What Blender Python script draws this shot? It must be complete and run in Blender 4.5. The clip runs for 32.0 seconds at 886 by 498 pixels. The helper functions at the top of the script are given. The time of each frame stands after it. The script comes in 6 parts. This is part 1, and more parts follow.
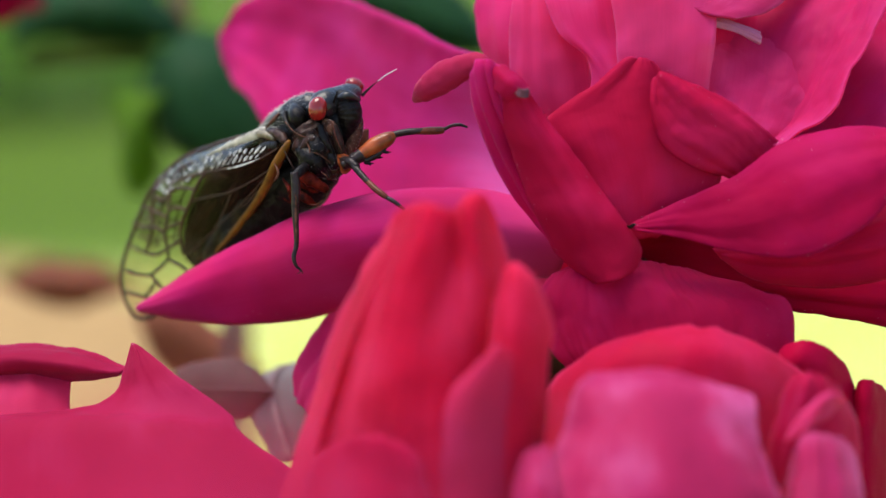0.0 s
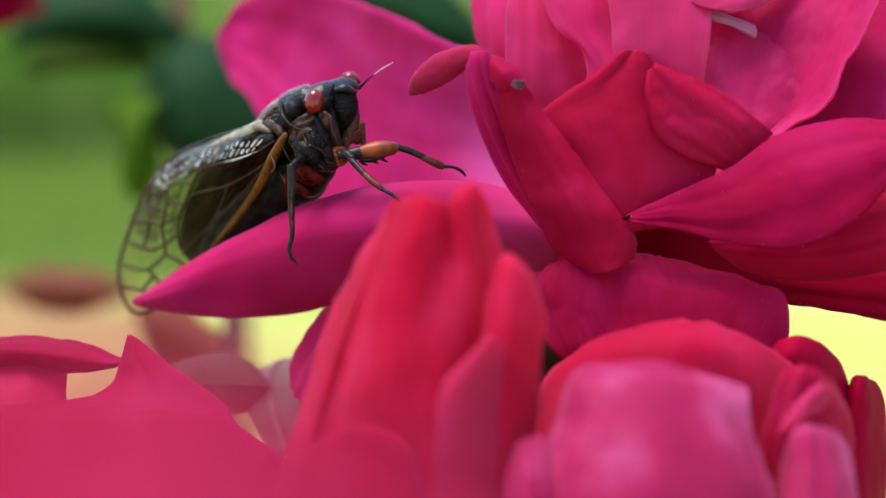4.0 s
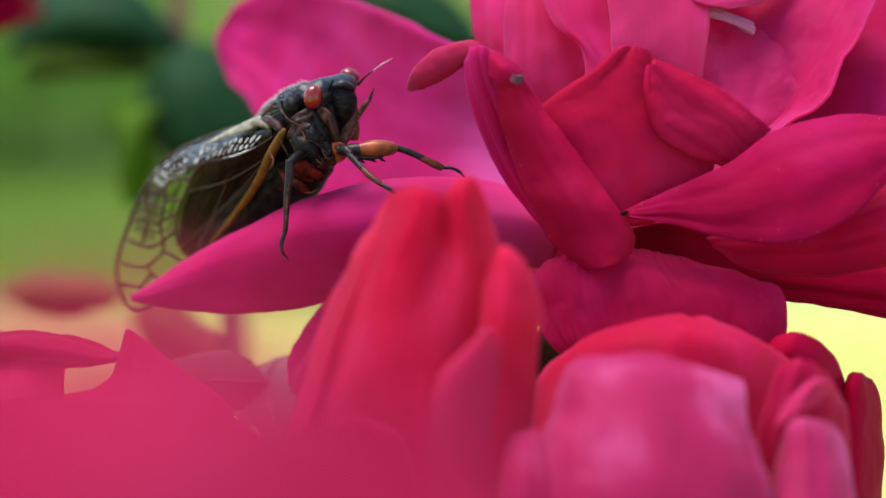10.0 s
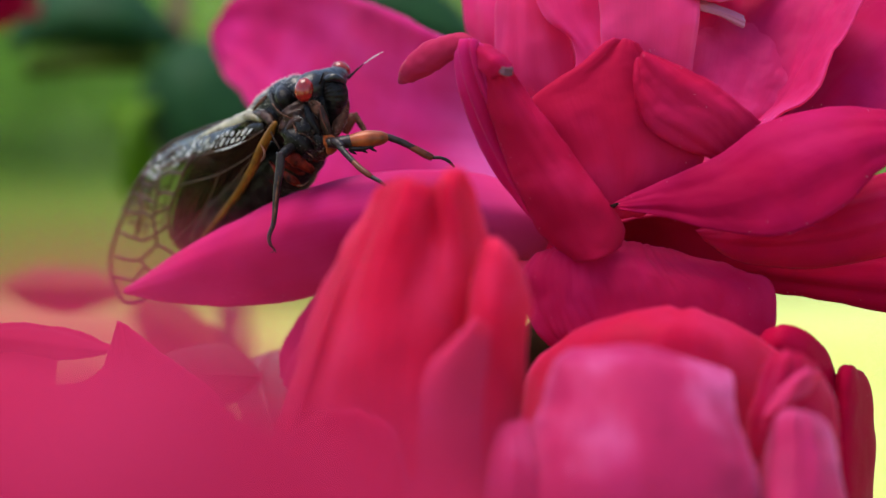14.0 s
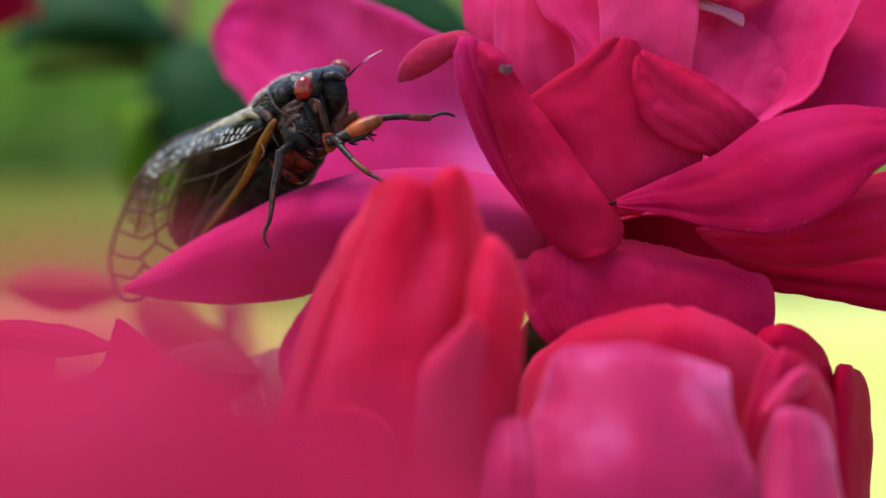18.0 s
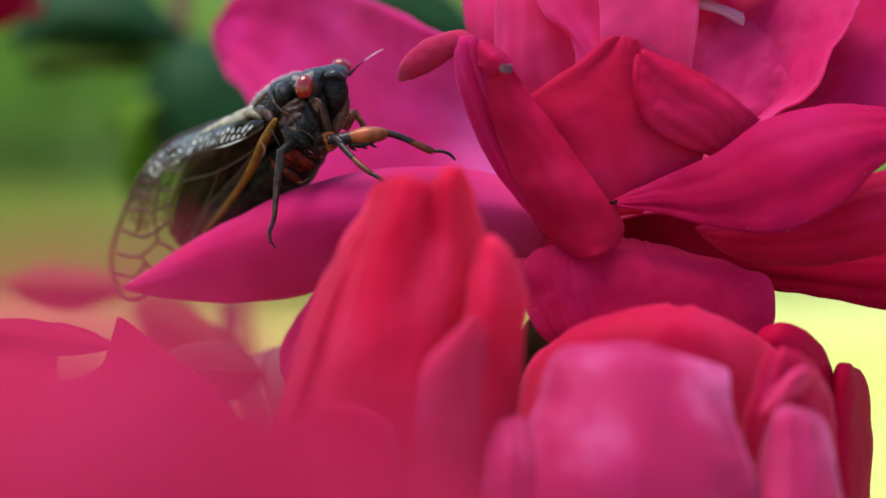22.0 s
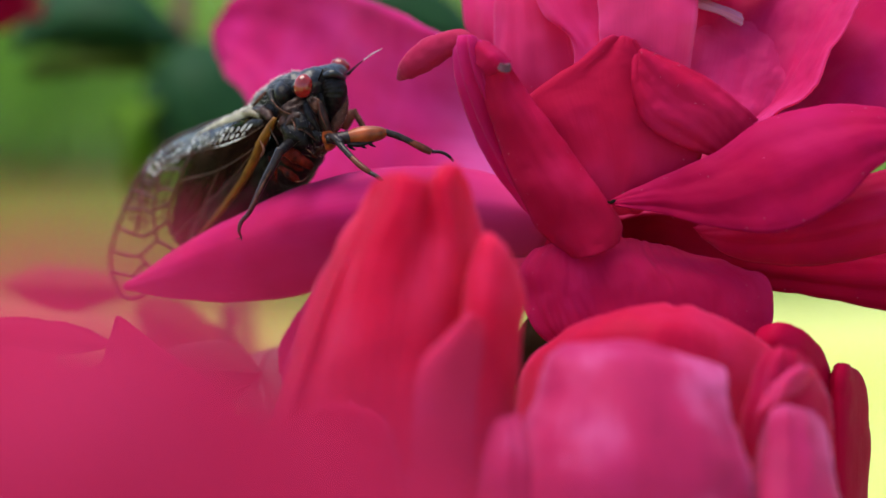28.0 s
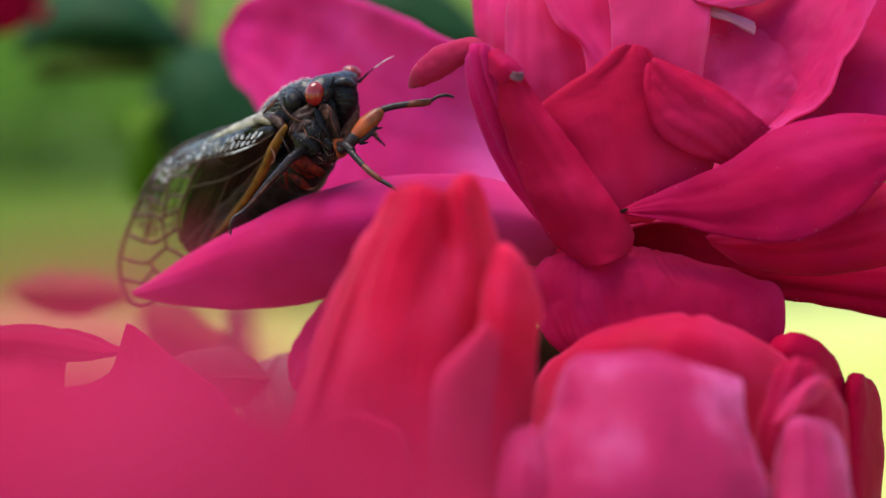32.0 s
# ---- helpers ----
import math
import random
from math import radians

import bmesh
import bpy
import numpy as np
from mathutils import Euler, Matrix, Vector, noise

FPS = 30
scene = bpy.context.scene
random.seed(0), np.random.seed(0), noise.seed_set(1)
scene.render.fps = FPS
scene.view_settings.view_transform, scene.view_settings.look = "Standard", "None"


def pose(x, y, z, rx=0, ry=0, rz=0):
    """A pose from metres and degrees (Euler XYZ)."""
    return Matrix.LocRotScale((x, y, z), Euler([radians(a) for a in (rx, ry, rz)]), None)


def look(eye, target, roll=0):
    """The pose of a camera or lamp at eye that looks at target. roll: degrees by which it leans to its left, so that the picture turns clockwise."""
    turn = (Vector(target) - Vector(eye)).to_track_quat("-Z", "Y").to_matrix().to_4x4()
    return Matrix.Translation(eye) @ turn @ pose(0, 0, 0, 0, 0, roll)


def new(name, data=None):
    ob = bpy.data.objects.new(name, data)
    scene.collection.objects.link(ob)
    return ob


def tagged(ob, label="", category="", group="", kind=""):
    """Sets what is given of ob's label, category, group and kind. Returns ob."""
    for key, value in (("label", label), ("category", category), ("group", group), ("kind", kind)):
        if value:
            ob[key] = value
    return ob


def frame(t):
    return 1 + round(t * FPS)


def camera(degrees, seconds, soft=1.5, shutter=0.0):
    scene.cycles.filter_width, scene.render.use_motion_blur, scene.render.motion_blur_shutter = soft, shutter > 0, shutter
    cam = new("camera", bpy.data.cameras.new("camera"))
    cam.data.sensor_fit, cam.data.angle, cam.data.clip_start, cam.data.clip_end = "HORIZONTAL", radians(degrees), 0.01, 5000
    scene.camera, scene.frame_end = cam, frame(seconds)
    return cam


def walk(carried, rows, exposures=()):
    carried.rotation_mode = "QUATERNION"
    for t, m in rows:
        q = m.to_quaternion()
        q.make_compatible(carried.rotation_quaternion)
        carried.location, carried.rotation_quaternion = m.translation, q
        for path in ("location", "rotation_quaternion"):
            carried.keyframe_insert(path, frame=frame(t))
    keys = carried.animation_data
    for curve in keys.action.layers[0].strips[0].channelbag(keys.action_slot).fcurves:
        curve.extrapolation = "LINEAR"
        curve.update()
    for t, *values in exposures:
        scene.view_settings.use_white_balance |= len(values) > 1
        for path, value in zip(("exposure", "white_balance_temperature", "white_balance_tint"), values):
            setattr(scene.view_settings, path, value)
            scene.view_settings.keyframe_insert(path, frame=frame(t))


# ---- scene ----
TILT = -12.0  # lines each thing's axes up with the camera's view, which its shapes fit

# ---------------------------------------------------------------- camera
cam = camera(20.0, 32.0, soft=1.5)
cam.data.dof.use_dof = True
cam.data.dof.focus_distance = 0.294
cam.data.dof.aperture_fstop = 12.0

CAMERA_PATH = [
    (0, pose(0.00000, 0.00000, 1.10000, 78.000, -0.000, 0.000)),
    (0.5, pose(0.00126, 0.00100, 1.10124, 77.718, 0.417, -0.099)),
    (1, pose(0.00041, -0.00139, 1.09651, 78.594, -0.240, 0.223)),
    (1.5, pose(-0.00121, -0.00102, 1.09702, 78.589, -0.459, 0.090)),
    (2, pose(0.00080, -0.00024, 1.09758, 78.429, -0.166, 0.228)),
    (2.5, pose(0.00097, -0.00142, 1.09566, 78.733, -0.255, 0.278)),
    (3, pose(0.00086, -0.00140, 1.09606, 78.599, -0.046, -0.000)),
    (3.5, pose(0.00096, -0.00166, 1.09574, 78.707, -0.095, 0.147)),
    (5.5, pose(0.00062, -0.00114, 1.09748, 78.314, 0.103, -0.181)),
    (6, pose(0.00174, -0.00163, 1.09673, 78.487, -0.024, 0.195)),
    (6.5, pose(0.00165, -0.00165, 1.09595, 78.542, 0.136, -0.050)),
    (7, pose(0.00151, -0.00131, 1.09640, 78.528, 0.046, 0.067)),
    (7.5, pose(0.00182, -0.00243, 1.09497, 78.704, -0.114, 0.051)),
    (8, pose(0.00225, -0.00209, 1.09631, 78.460, 0.110, 0.066)),
    (8.5, pose(0.00182, -0.00250, 1.09368, 79.021, -0.199, 0.209)),
    (9, pose(0.00235, -0.00235, 1.09588, 78.557, 0.132, 0.143)),
    (9.5, pose(0.00151, -0.00213, 1.09519, 78.732, -0.124, 0.128)),
    (10, pose(0.00056, -0.00252, 1.09263, 79.225, -0.236, 0.017)),
    (10.5, pose(0.00036, -0.00340, 1.09156, 79.376, -0.280, -0.113)),
    (11, pose(0.00186, -0.00350, 1.09115, 79.444, -0.355, 0.212)),
    (11.5, pose(0.00187, -0.00351, 1.09070, 79.498, -0.338, 0.184)),
    (12, pose(0.00183, -0.00394, 1.09078, 79.497, -0.302, 0.162)),
    (12.5, pose(0.00247, -0.00350, 1.09116, 79.430, -0.357, 0.364)),
    (13, pose(0.00214, -0.00417, 1.08948, 79.719, -0.516, 0.290)),
    (13.5, pose(0.00247, -0.00377, 1.09002, 79.564, -0.281, 0.180)),
    (14, pose(0.00318, -0.00338, 1.09142, 79.317, -0.187, 0.304)),
    (14.5, pose(0.00329, -0.00376, 1.08942, 79.661, -0.339, 0.350)),
    (16.5, pose(0.00170, -0.00412, 1.09004, 79.621, -0.440, 0.227)),
    (17, pose(0.00332, -0.00387, 1.09058, 79.469, -0.193, 0.340)),
    (17.5, pose(0.00265, -0.00335, 1.09110, 79.384, -0.277, 0.221)),
    (18, pose(0.00362, -0.00378, 1.09050, 79.458, -0.274, 0.383)),
    (18.5, pose(0.00322, -0.00357, 1.09249, 79.124, -0.121, 0.283)),
    (19, pose(0.00321, -0.00401, 1.09095, 79.391, -0.322, 0.336)),
    (19.5, pose(0.00351, -0.00335, 1.09263, 79.058, -0.092, 0.227)),
    (20, pose(0.00391, -0.00414, 1.09052, 79.468, -0.340, 0.467)),
    (20.5, pose(0.00430, -0.00417, 1.08964, 79.607, -0.470, 0.574)),
    (21, pose(0.00448, -0.00419, 1.09010, 79.519, -0.242, 0.507)),
    (21.5, pose(0.00340, -0.00397, 1.09036, 79.521, -0.575, 0.555)),
    (22, pose(0.00371, -0.00421, 1.09084, 79.382, -0.257, 0.413)),
    (22.5, pose(0.00325, -0.00445, 1.08986, 79.614, -0.453, 0.463)),
    (23, pose(0.00374, -0.00420, 1.08992, 79.580, -0.326, 0.468)),
    (23.5, pose(0.00302, -0.00437, 1.09089, 79.436, -0.392, 0.409)),
    (24, pose(0.00378, -0.00401, 1.09104, 79.377, -0.268, 0.446)),
    (24.5, pose(0.00365, -0.00415, 1.09169, 79.248, -0.268, 0.406)),
    (25, pose(0.00394, -0.00436, 1.09058, 79.469, -0.393, 0.514)),
    (25.5, pose(0.00424, -0.00391, 1.09180, 79.238, -0.194, 0.534)),
    (27.5, pose(0.00431, -0.00429, 1.09005, 79.562, -0.458, 0.668)),
    (28, pose(0.00434, -0.00447, 1.08979, 79.577, -0.369, 0.519)),
    (28.5, pose(0.00467, -0.00417, 1.08983, 79.604, -0.374, 0.644)),
    (29, pose(0.00391, -0.00472, 1.08995, 79.576, -0.407, 0.460)),
    (29.5, pose(0.00469, -0.00431, 1.08992, 79.532, -0.316, 0.542)),
    (30, pose(0.00423, -0.00393, 1.09019, 79.545, -0.431, 0.577)),
    (30.5, pose(0.00289, -0.00363, 1.09327, 78.996, -0.142, 0.156)),
    (31, pose(0.00406, -0.00400, 1.09061, 79.554, -0.446, 0.706)),
    (31.5, pose(0.00352, -0.00324, 1.09227, 79.201, -0.160, 0.338)),
    (32, pose(0.00245, -0.00375, 1.09105, 79.497, -0.544, 0.443)),
]
walk(cam, CAMERA_PATH, exposures=[(0.0, 1.10), (32.0, 1.07)])

# ---------------------------------------------------------------- sky and sun
SUN_ELEVATION, SUN_TURN = radians(74), radians(-82)
world = bpy.data.worlds.new("sky")
scene.world = world
world.use_nodes = True
wn = world.node_tree.nodes
sky = wn.new("ShaderNodeTexSky")
sky.sky_type, sky.sun_disc = "NISHITA", False
sky.sun_elevation, sky.sun_rotation = SUN_ELEVATION, SUN_TURN
wn["Background"].inputs["Strength"].default_value = 0.154
world.node_tree.links.new(sky.outputs[0], wn["Background"].inputs["Color"])
sun = new("sun", bpy.data.lights.new("sun", "SUN"))
sun.data.energy, sun.data.angle, sun.data.color = 2.01, radians(36), (1.0, 0.95, 0.87)
sun_way = Vector((math.sin(SUN_TURN) * math.cos(SUN_ELEVATION), math.cos(SUN_TURN) * math.cos(SUN_ELEVATION), math.sin(SUN_ELEVATION)))
sun.matrix_basis = look(sun_way * 20, (0, 0, 0))


# ---------------------------------------------------------------- materials
def material(name):
    m = bpy.data.materials.new(name)
    m.use_nodes = True
    return m, m.node_tree.nodes, m.node_tree.links


def ramp(nodes, stops):
    r = nodes.new("ShaderNodeValToRGB")
    while len(r.color_ramp.elements) < len(stops):
        r.color_ramp.elements.new(0.5)
    for e, (at, col) in zip(r.color_ramp.elements, stops):
        e.position, e.color = at, (*col, 1)
    return r


def petal_material(name, face, glow, pale, thin=0.42, pale_from=0.62, claw=None, claw_end=0.3, sheen=0.10, gloss=0.10, relief=0.12, rim_light=0.32, streak=0.13):
    """Rose petal: velvety face colour, light that shines through, fine veins that run from base to rim."""
    m, n, l = material(name)
    b = n["Principled BSDF"]
    uv = n.new("ShaderNodeUVMap")
    tc = n.new("ShaderNodeTexCoord")
    stretch = n.new("ShaderNodeMapping")
    stretch.inputs["Scale"].default_value = (34, 2.6, 1)
    l.new(uv.outputs[0], stretch.inputs[0])
    veins = n.new("ShaderNodeTexNoise")
    veins.inputs["Scale"].default_value, veins.inputs["Detail"].default_value = 1.6, 4
    l.new(stretch.outputs[0], veins.inputs["Vector"])
    cloud = n.new("ShaderNodeTexNoise")
    cloud.inputs["Scale"].default_value, cloud.inputs["Detail"].default_value = 75, 3
    l.new(tc.outputs["Object"], cloud.inputs["Vector"])
    grain = n.new("ShaderNodeTexNoise")
    grain.inputs["Scale"].default_value, grain.inputs["Detail"].default_value = 2600, 2
    l.new(tc.outputs["Object"], grain.inputs["Vector"])
    add = n.new("ShaderNodeMath")
    add.operation = "MULTIPLY_ADD"
    add.inputs[1].default_value = streak
    l.new(veins.outputs[0], add.inputs[0])
    half = n.new("ShaderNodeMath")
    half.operation = "MULTIPLY"
    half.inputs[1].default_value = 1.01 - streak
    l.new(cloud.outputs[0], half.inputs[0])
    l.new(half.outputs[0], add.inputs[2])
    col = ramp(n, [(0.30, [c * 0.80 for c in face]), (0.50, face), (pale_from + 0.14, pale)])
    l.new(add.outputs[0], col.inputs[0])
    # rim painted paler, for thin petal edges that catch the light
    parts = n.new("ShaderNodeSeparateXYZ")
    l.new(uv.outputs[0], parts.inputs[0])
    away = n.new("ShaderNodeMath")
    away.operation = "SUBTRACT"
    away.inputs[1].default_value = 0.5
    l.new(parts.outputs[0], away.inputs[0])
    side = n.new("ShaderNodeMath")
    side.operation = "ABSOLUTE"
    l.new(away.outputs[0], side.inputs[0])
    rim = n.new("ShaderNodeMapRange")
    rim.inputs["From Min"].default_value, rim.inputs["From Max"].default_value, rim.inputs["To Max"].default_value = 0.45, 0.5, rim_light
    crest = n.new("ShaderNodeMath")
    crest.operation = "SUBTRACT"
    crest.inputs[1].default_value = 0.492
    l.new(parts.outputs[1], crest.inputs[0])
    edge = n.new("ShaderNodeMath")
    edge.operation = "MAXIMUM"
    l.new(side.outputs[0], edge.inputs[0])
    l.new(crest.outputs[0], edge.inputs[1])
    l.new(edge.outputs[0], rim.inputs["Value"])
    # patches that run over into a bluer magenta
    patch = n.new("ShaderNodeTexNoise")
    patch.inputs["Scale"].default_value, patch.inputs["Detail"].default_value = 130, 4
    l.new(tc.outputs["Object"], patch.inputs["Vector"])
    turn = n.new("ShaderNodeMapRange")
    turn.inputs["From Min"].default_value, turn.inputs["From Max"].default_value, turn.inputs["To Max"].default_value = 0.50, 0.74, 0.38
    l.new(patch.outputs[0], turn.inputs["Value"])
    bluer = n.new("ShaderNodeMix")
    bluer.data_type = "RGBA"
    bluer.inputs["B"].default_value = (face[0] * 0.96, face[1] * 1.5, min(1, face[2] * 1.7), 1)
    l.new(turn.outputs[0], bluer.inputs["Factor"])
    l.new(col.outputs[0], bluer.inputs["A"])
    tone = n.new("ShaderNodeMix")
    tone.data_type = "RGBA"
    tone.inputs["B"].default_value = (*pale, 1)
    l.new(rim.outputs[0], tone.inputs["Factor"])
    l.new(bluer.outputs["Result"], tone.inputs["A"])
    # fine pale dust that gathers along the rims
    dots = n.new("ShaderNodeTexVoronoi")
    dots.inputs["Scale"].default_value = 900
    l.new(tc.outputs["Object"], dots.inputs["Vector"])
    dot = n.new("ShaderNodeMapRange")
    dot.inputs["From Min"].default_value, dot.inputs["From Max"].default_value, dot.inputs["To Max"].default_value = 0.10, 0.05, 0.45
    l.new(dots.outputs["Distance"], dot.inputs["Value"])
    near_rim = n.new("ShaderNodeMapRange")
    near_rim.inputs["From Min"].default_value, near_rim.inputs["From Max"].default_value = 0.30, 0.5
    l.new(edge.outputs[0], near_rim.inputs["Value"])
    dust = n.new("ShaderNodeMath")
    dust.operation = "MULTIPLY"
    l.new(dot.outputs[0], dust.inputs[0])
    l.new(near_rim.outputs[0], dust.inputs[1])
    dusty = n.new("ShaderNodeMix")
    dusty.data_type = "RGBA"
    dusty.inputs["B"].default_value = (0.85, 0.40, 0.58, 1)
    l.new(dust.outputs[0], dusty.inputs["Factor"])
    l.new(tone.outputs["Result"], dusty.inputs["A"])
    skin = dusty.outputs["Result"]
    if claw:
        # pale, streaked foot of the petal
        foot = n.new("ShaderNodeMath")
        foot.operation = "MULTIPLY_ADD"
        foot.inputs[1].default_value = 0.10
        l.new(veins.outputs[0], foot.inputs[0])
        l.new(parts.outputs[1], foot.inputs[2])
        fade = n.new("ShaderNodeMapRange")
        fade.interpolation_type = "SMOOTHSTEP"
        fade.inputs["From Min"].default_value, fade.inputs["From Max"].default_value = claw_end + 0.11, claw_end - 0.12
        l.new(foot.outputs[0], fade.inputs["Value"])
        white = n.new("ShaderNodeMix")
        white.data_type = "RGBA"
        white.inputs["B"].default_value = (*claw, 1)
        l.new(fade.outputs[0], white.inputs["Factor"])
        l.new(skin, white.inputs["A"])
        skin = white.outputs["Result"]
    l.new(skin, b.inputs["Base Color"])
    b.inputs["Roughness"].default_value = 0.58
    b.inputs["Specular IOR Level"].default_value = gloss
    b.inputs["Sheen Weight"].default_value = sheen
    b.inputs["Sheen Roughness"].default_value = 0.45
    b.inputs["Sheen Tint"].default_value = (0.95, 0.62, 1.0, 1)
    mixn = n.new("ShaderNodeMath")
    mixn.operation = "MULTIPLY_ADD"
    mixn.inputs[1].default_value = 0.5
    pucker = n.new("ShaderNodeTexNoise")
    pucker.inputs["Scale"].default_value, pucker.inputs["Detail"].default_value = 420, 5
    l.new(tc.outputs["Object"], pucker.inputs["Vector"])
    both = n.new("ShaderNodeMath")
    both.operation = "ADD"
    l.new(pucker.outputs[0], both.inputs[0])
    l.new(veins.outputs[0], both.inputs[1])
    l.new(grain.outputs[0], mixn.inputs[0])
    l.new(both.outputs[0], mixn.inputs[2])
    bump = n.new("ShaderNodeBump")
    bump.inputs["Strength"].default_value, bump.inputs["Distance"].default_value = relief, 0.0004
    l.new(mixn.outputs[0], bump.inputs["Height"])
    l.new(bump.outputs[0], b.inputs["Normal"])
    tr = n.new("ShaderNodeBsdfTranslucent")
    tcol = ramp(n, [(0.3, [c * 0.72 for c in glow]), (0.72, glow)])
    l.new(add.outputs[0], tcol.inputs[0])
    l.new(tcol.outputs[0], tr.inputs["Color"])
    mix = n.new("ShaderNodeMixShader")
    mix.inputs[0].default_value = thin
    l.new(b.outputs[0], mix.inputs[1])
    l.new(tr.outputs[0], mix.inputs[2])
    l.new(mix.outputs[0], n["Material Output"].inputs["Surface"])
    return m


def plain(name, colour, rough=0.5, spread=0.35, scale=400, metal=0.0, bump=0.2, coat=0.0, size=0.0002, gloss=0.5):
    """A surface of one colour with mottling and fine relief."""
    m, n, l = material(name)
    b = n["Principled BSDF"]
    tc = n.new("ShaderNodeTexCoord")
    noi = n.new("ShaderNodeTexNoise")
    noi.inputs["Scale"].default_value, noi.inputs["Detail"].default_value = scale, 5
    l.new(tc.outputs["Object"], noi.inputs["Vector"])
    col = ramp(n, [(0.3, [c * (1 - spread) for c in colour]), (0.7, [min(1, c * (1 + spread)) for c in colour])])
    l.new(noi.outputs[0], col.inputs[0])
    l.new(col.outputs[0], b.inputs["Base Color"])
    b.inputs["Roughness"].default_value, b.inputs["Metallic"].default_value = rough, metal
    b.inputs["Coat Weight"].default_value = coat
    b.inputs["Specular IOR Level"].default_value = gloss
    b.inputs["Coat Roughness"].default_value = 0.15
    b.inputs["Specular Tint"].default_value = (1.0, 0.97, 0.94, 1)
    bm_ = n.new("ShaderNodeBump")
    bm_.inputs["Strength"].default_value, bm_.inputs["Distance"].default_value = bump, size
    l.new(noi.outputs[0], bm_.inputs["Height"])
    l.new(bm_.outputs[0], b.inputs["Normal"])
    return m


def leaf_material(name, face, glow, thin=0.35):
    m = plain(name, face, rough=0.6, spread=0.3, scale=120, bump=0.3, gloss=0.12)
    n, l = m.node_tree.nodes, m.node_tree.links
    tr = n.new("ShaderNodeBsdfTranslucent")
    tr.inputs["Color"].default_value = (*glow, 1)
    mix = n.new("ShaderNodeMixShader")
    mix.inputs[0].default_value = thin
    l.new(n["Principled BSDF"].outputs[0], mix.inputs[1])
    l.new(tr.outputs[0], mix.inputs[2])
    l.new(mix.outputs[0], n["Material Output"].inputs["Surface"])
    return m


def wing_material(name, tint, clear_root, clear_tip, gloss=0.5, rough=0.2, relief=0.5, ior=1.5, start=0.26, end=0.52, tip=None, side=None):
    """Thin glossy membrane, smoky at the root and clear towards the tip."""
    m, n, l = material(name)
    b = n["Principled BSDF"]
    uvs = n.new("ShaderNodeUVMap")
    along = n.new("ShaderNodeMapping")
    along.inputs["Scale"].default_value = (16, 5, 1)
    l.new(uvs.outputs[0], along.inputs[0])
    smoke = n.new("ShaderNodeTexNoise")
    smoke.inputs["Scale"].default_value, smoke.inputs["Detail"].default_value = 1.0, 6
    l.new(along.outputs[0], smoke.inputs["Vector"])
    shade = ramp(n, [(0.36, [c * 0.3 for c in tint]), (0.52, tint), (0.70, [min(1, c * 3.2) for c in tint])])
    l.new(smoke.outputs[0], shade.inputs[0])
    l.new(shade.outputs[0], b.inputs["Base Color"])
    b.inputs["Roughness"].default_value = rough
    b.inputs["Specular IOR Level"].default_value = gloss
    b.inputs["IOR"].default_value = ior
    b.inputs["Specular Tint"].default_value = (1.0, 0.84, 0.66, 1)
    tc = n.new("ShaderNodeTexCoord")
    noi = n.new("ShaderNodeTexNoise")
    noi.inputs["Scale"].default_value = 800
    l.new(tc.outputs["Object"], noi.inputs["Vector"])
    bump = n.new("ShaderNodeBump")
    bump.inputs["Strength"].default_value, bump.inputs["Distance"].default_value = relief, 0.0005
    l.new(noi.outputs[0], bump.inputs["Height"])
    l.new(bump.outputs[0], b.inputs["Normal"])
    uv = n.new("ShaderNodeUVMap")
    sep = n.new("ShaderNodeSeparateXYZ")
    l.new(uv.outputs[0], sep.inputs[0])
    fade = n.new("ShaderNodeMapRange")
    fade.interpolation_type = "SMOOTHSTEP"
    fade.inputs["From Min"].default_value, fade.inputs["From Max"].default_value = start, end
    fade.inputs["To Min"].default_value, fade.inputs["To Max"].default_value = clear_root, clear_tip
    l.new(sep.outputs["Y"], fade.inputs["Value"])
    clear = fade.outputs[0]
    if side:
        # thinner towards the hind edge
        thin_edge = n.new("ShaderNodeMapRange")
        thin_edge.interpolation_type = "SMOOTHSTEP"
        thin_edge.inputs["From Min"].default_value, thin_edge.inputs["To Max"].default_value = side, 0.6
        l.new(sep.outputs["X"], thin_edge.inputs["Value"])
        most = n.new("ShaderNodeMath")
        most.operation = "MAXIMUM"
        l.new(clear, most.inputs[0])
        l.new(thin_edge.outputs[0], most.inputs[1])
        clear = most.outputs[0]
    if tip:
        warm = n.new("ShaderNodeMix")
        warm.data_type = "RGBA"
        warm.inputs["B"].default_value = (*tip, 1)
        blend = n.new("ShaderNodeMapRange")
        blend.inputs["From Min"].default_value, blend.inputs["From Max"].default_value = start, end
        l.new(sep.outputs["Y"], blend.inputs["Value"])
        l.new(blend.outputs[0], warm.inputs["Factor"])
        l.new(shade.outputs[0], warm.inputs["A"])
        l.new(warm.outputs["Result"], b.inputs["Base Color"])
    tp = n.new("ShaderNodeBsdfTransparent")
    tp.inputs["Color"].default_value = (1.0, 0.95, 0.82, 1)
    mix = n.new("ShaderNodeMixShader")
    l.new(clear, mix.inputs[0])
    l.new(b.outputs[0], mix.inputs[1])
    l.new(tp.outputs[0], mix.inputs[2])
    l.new(mix.outputs[0], n["Material Output"].inputs["Surface"])
    return m


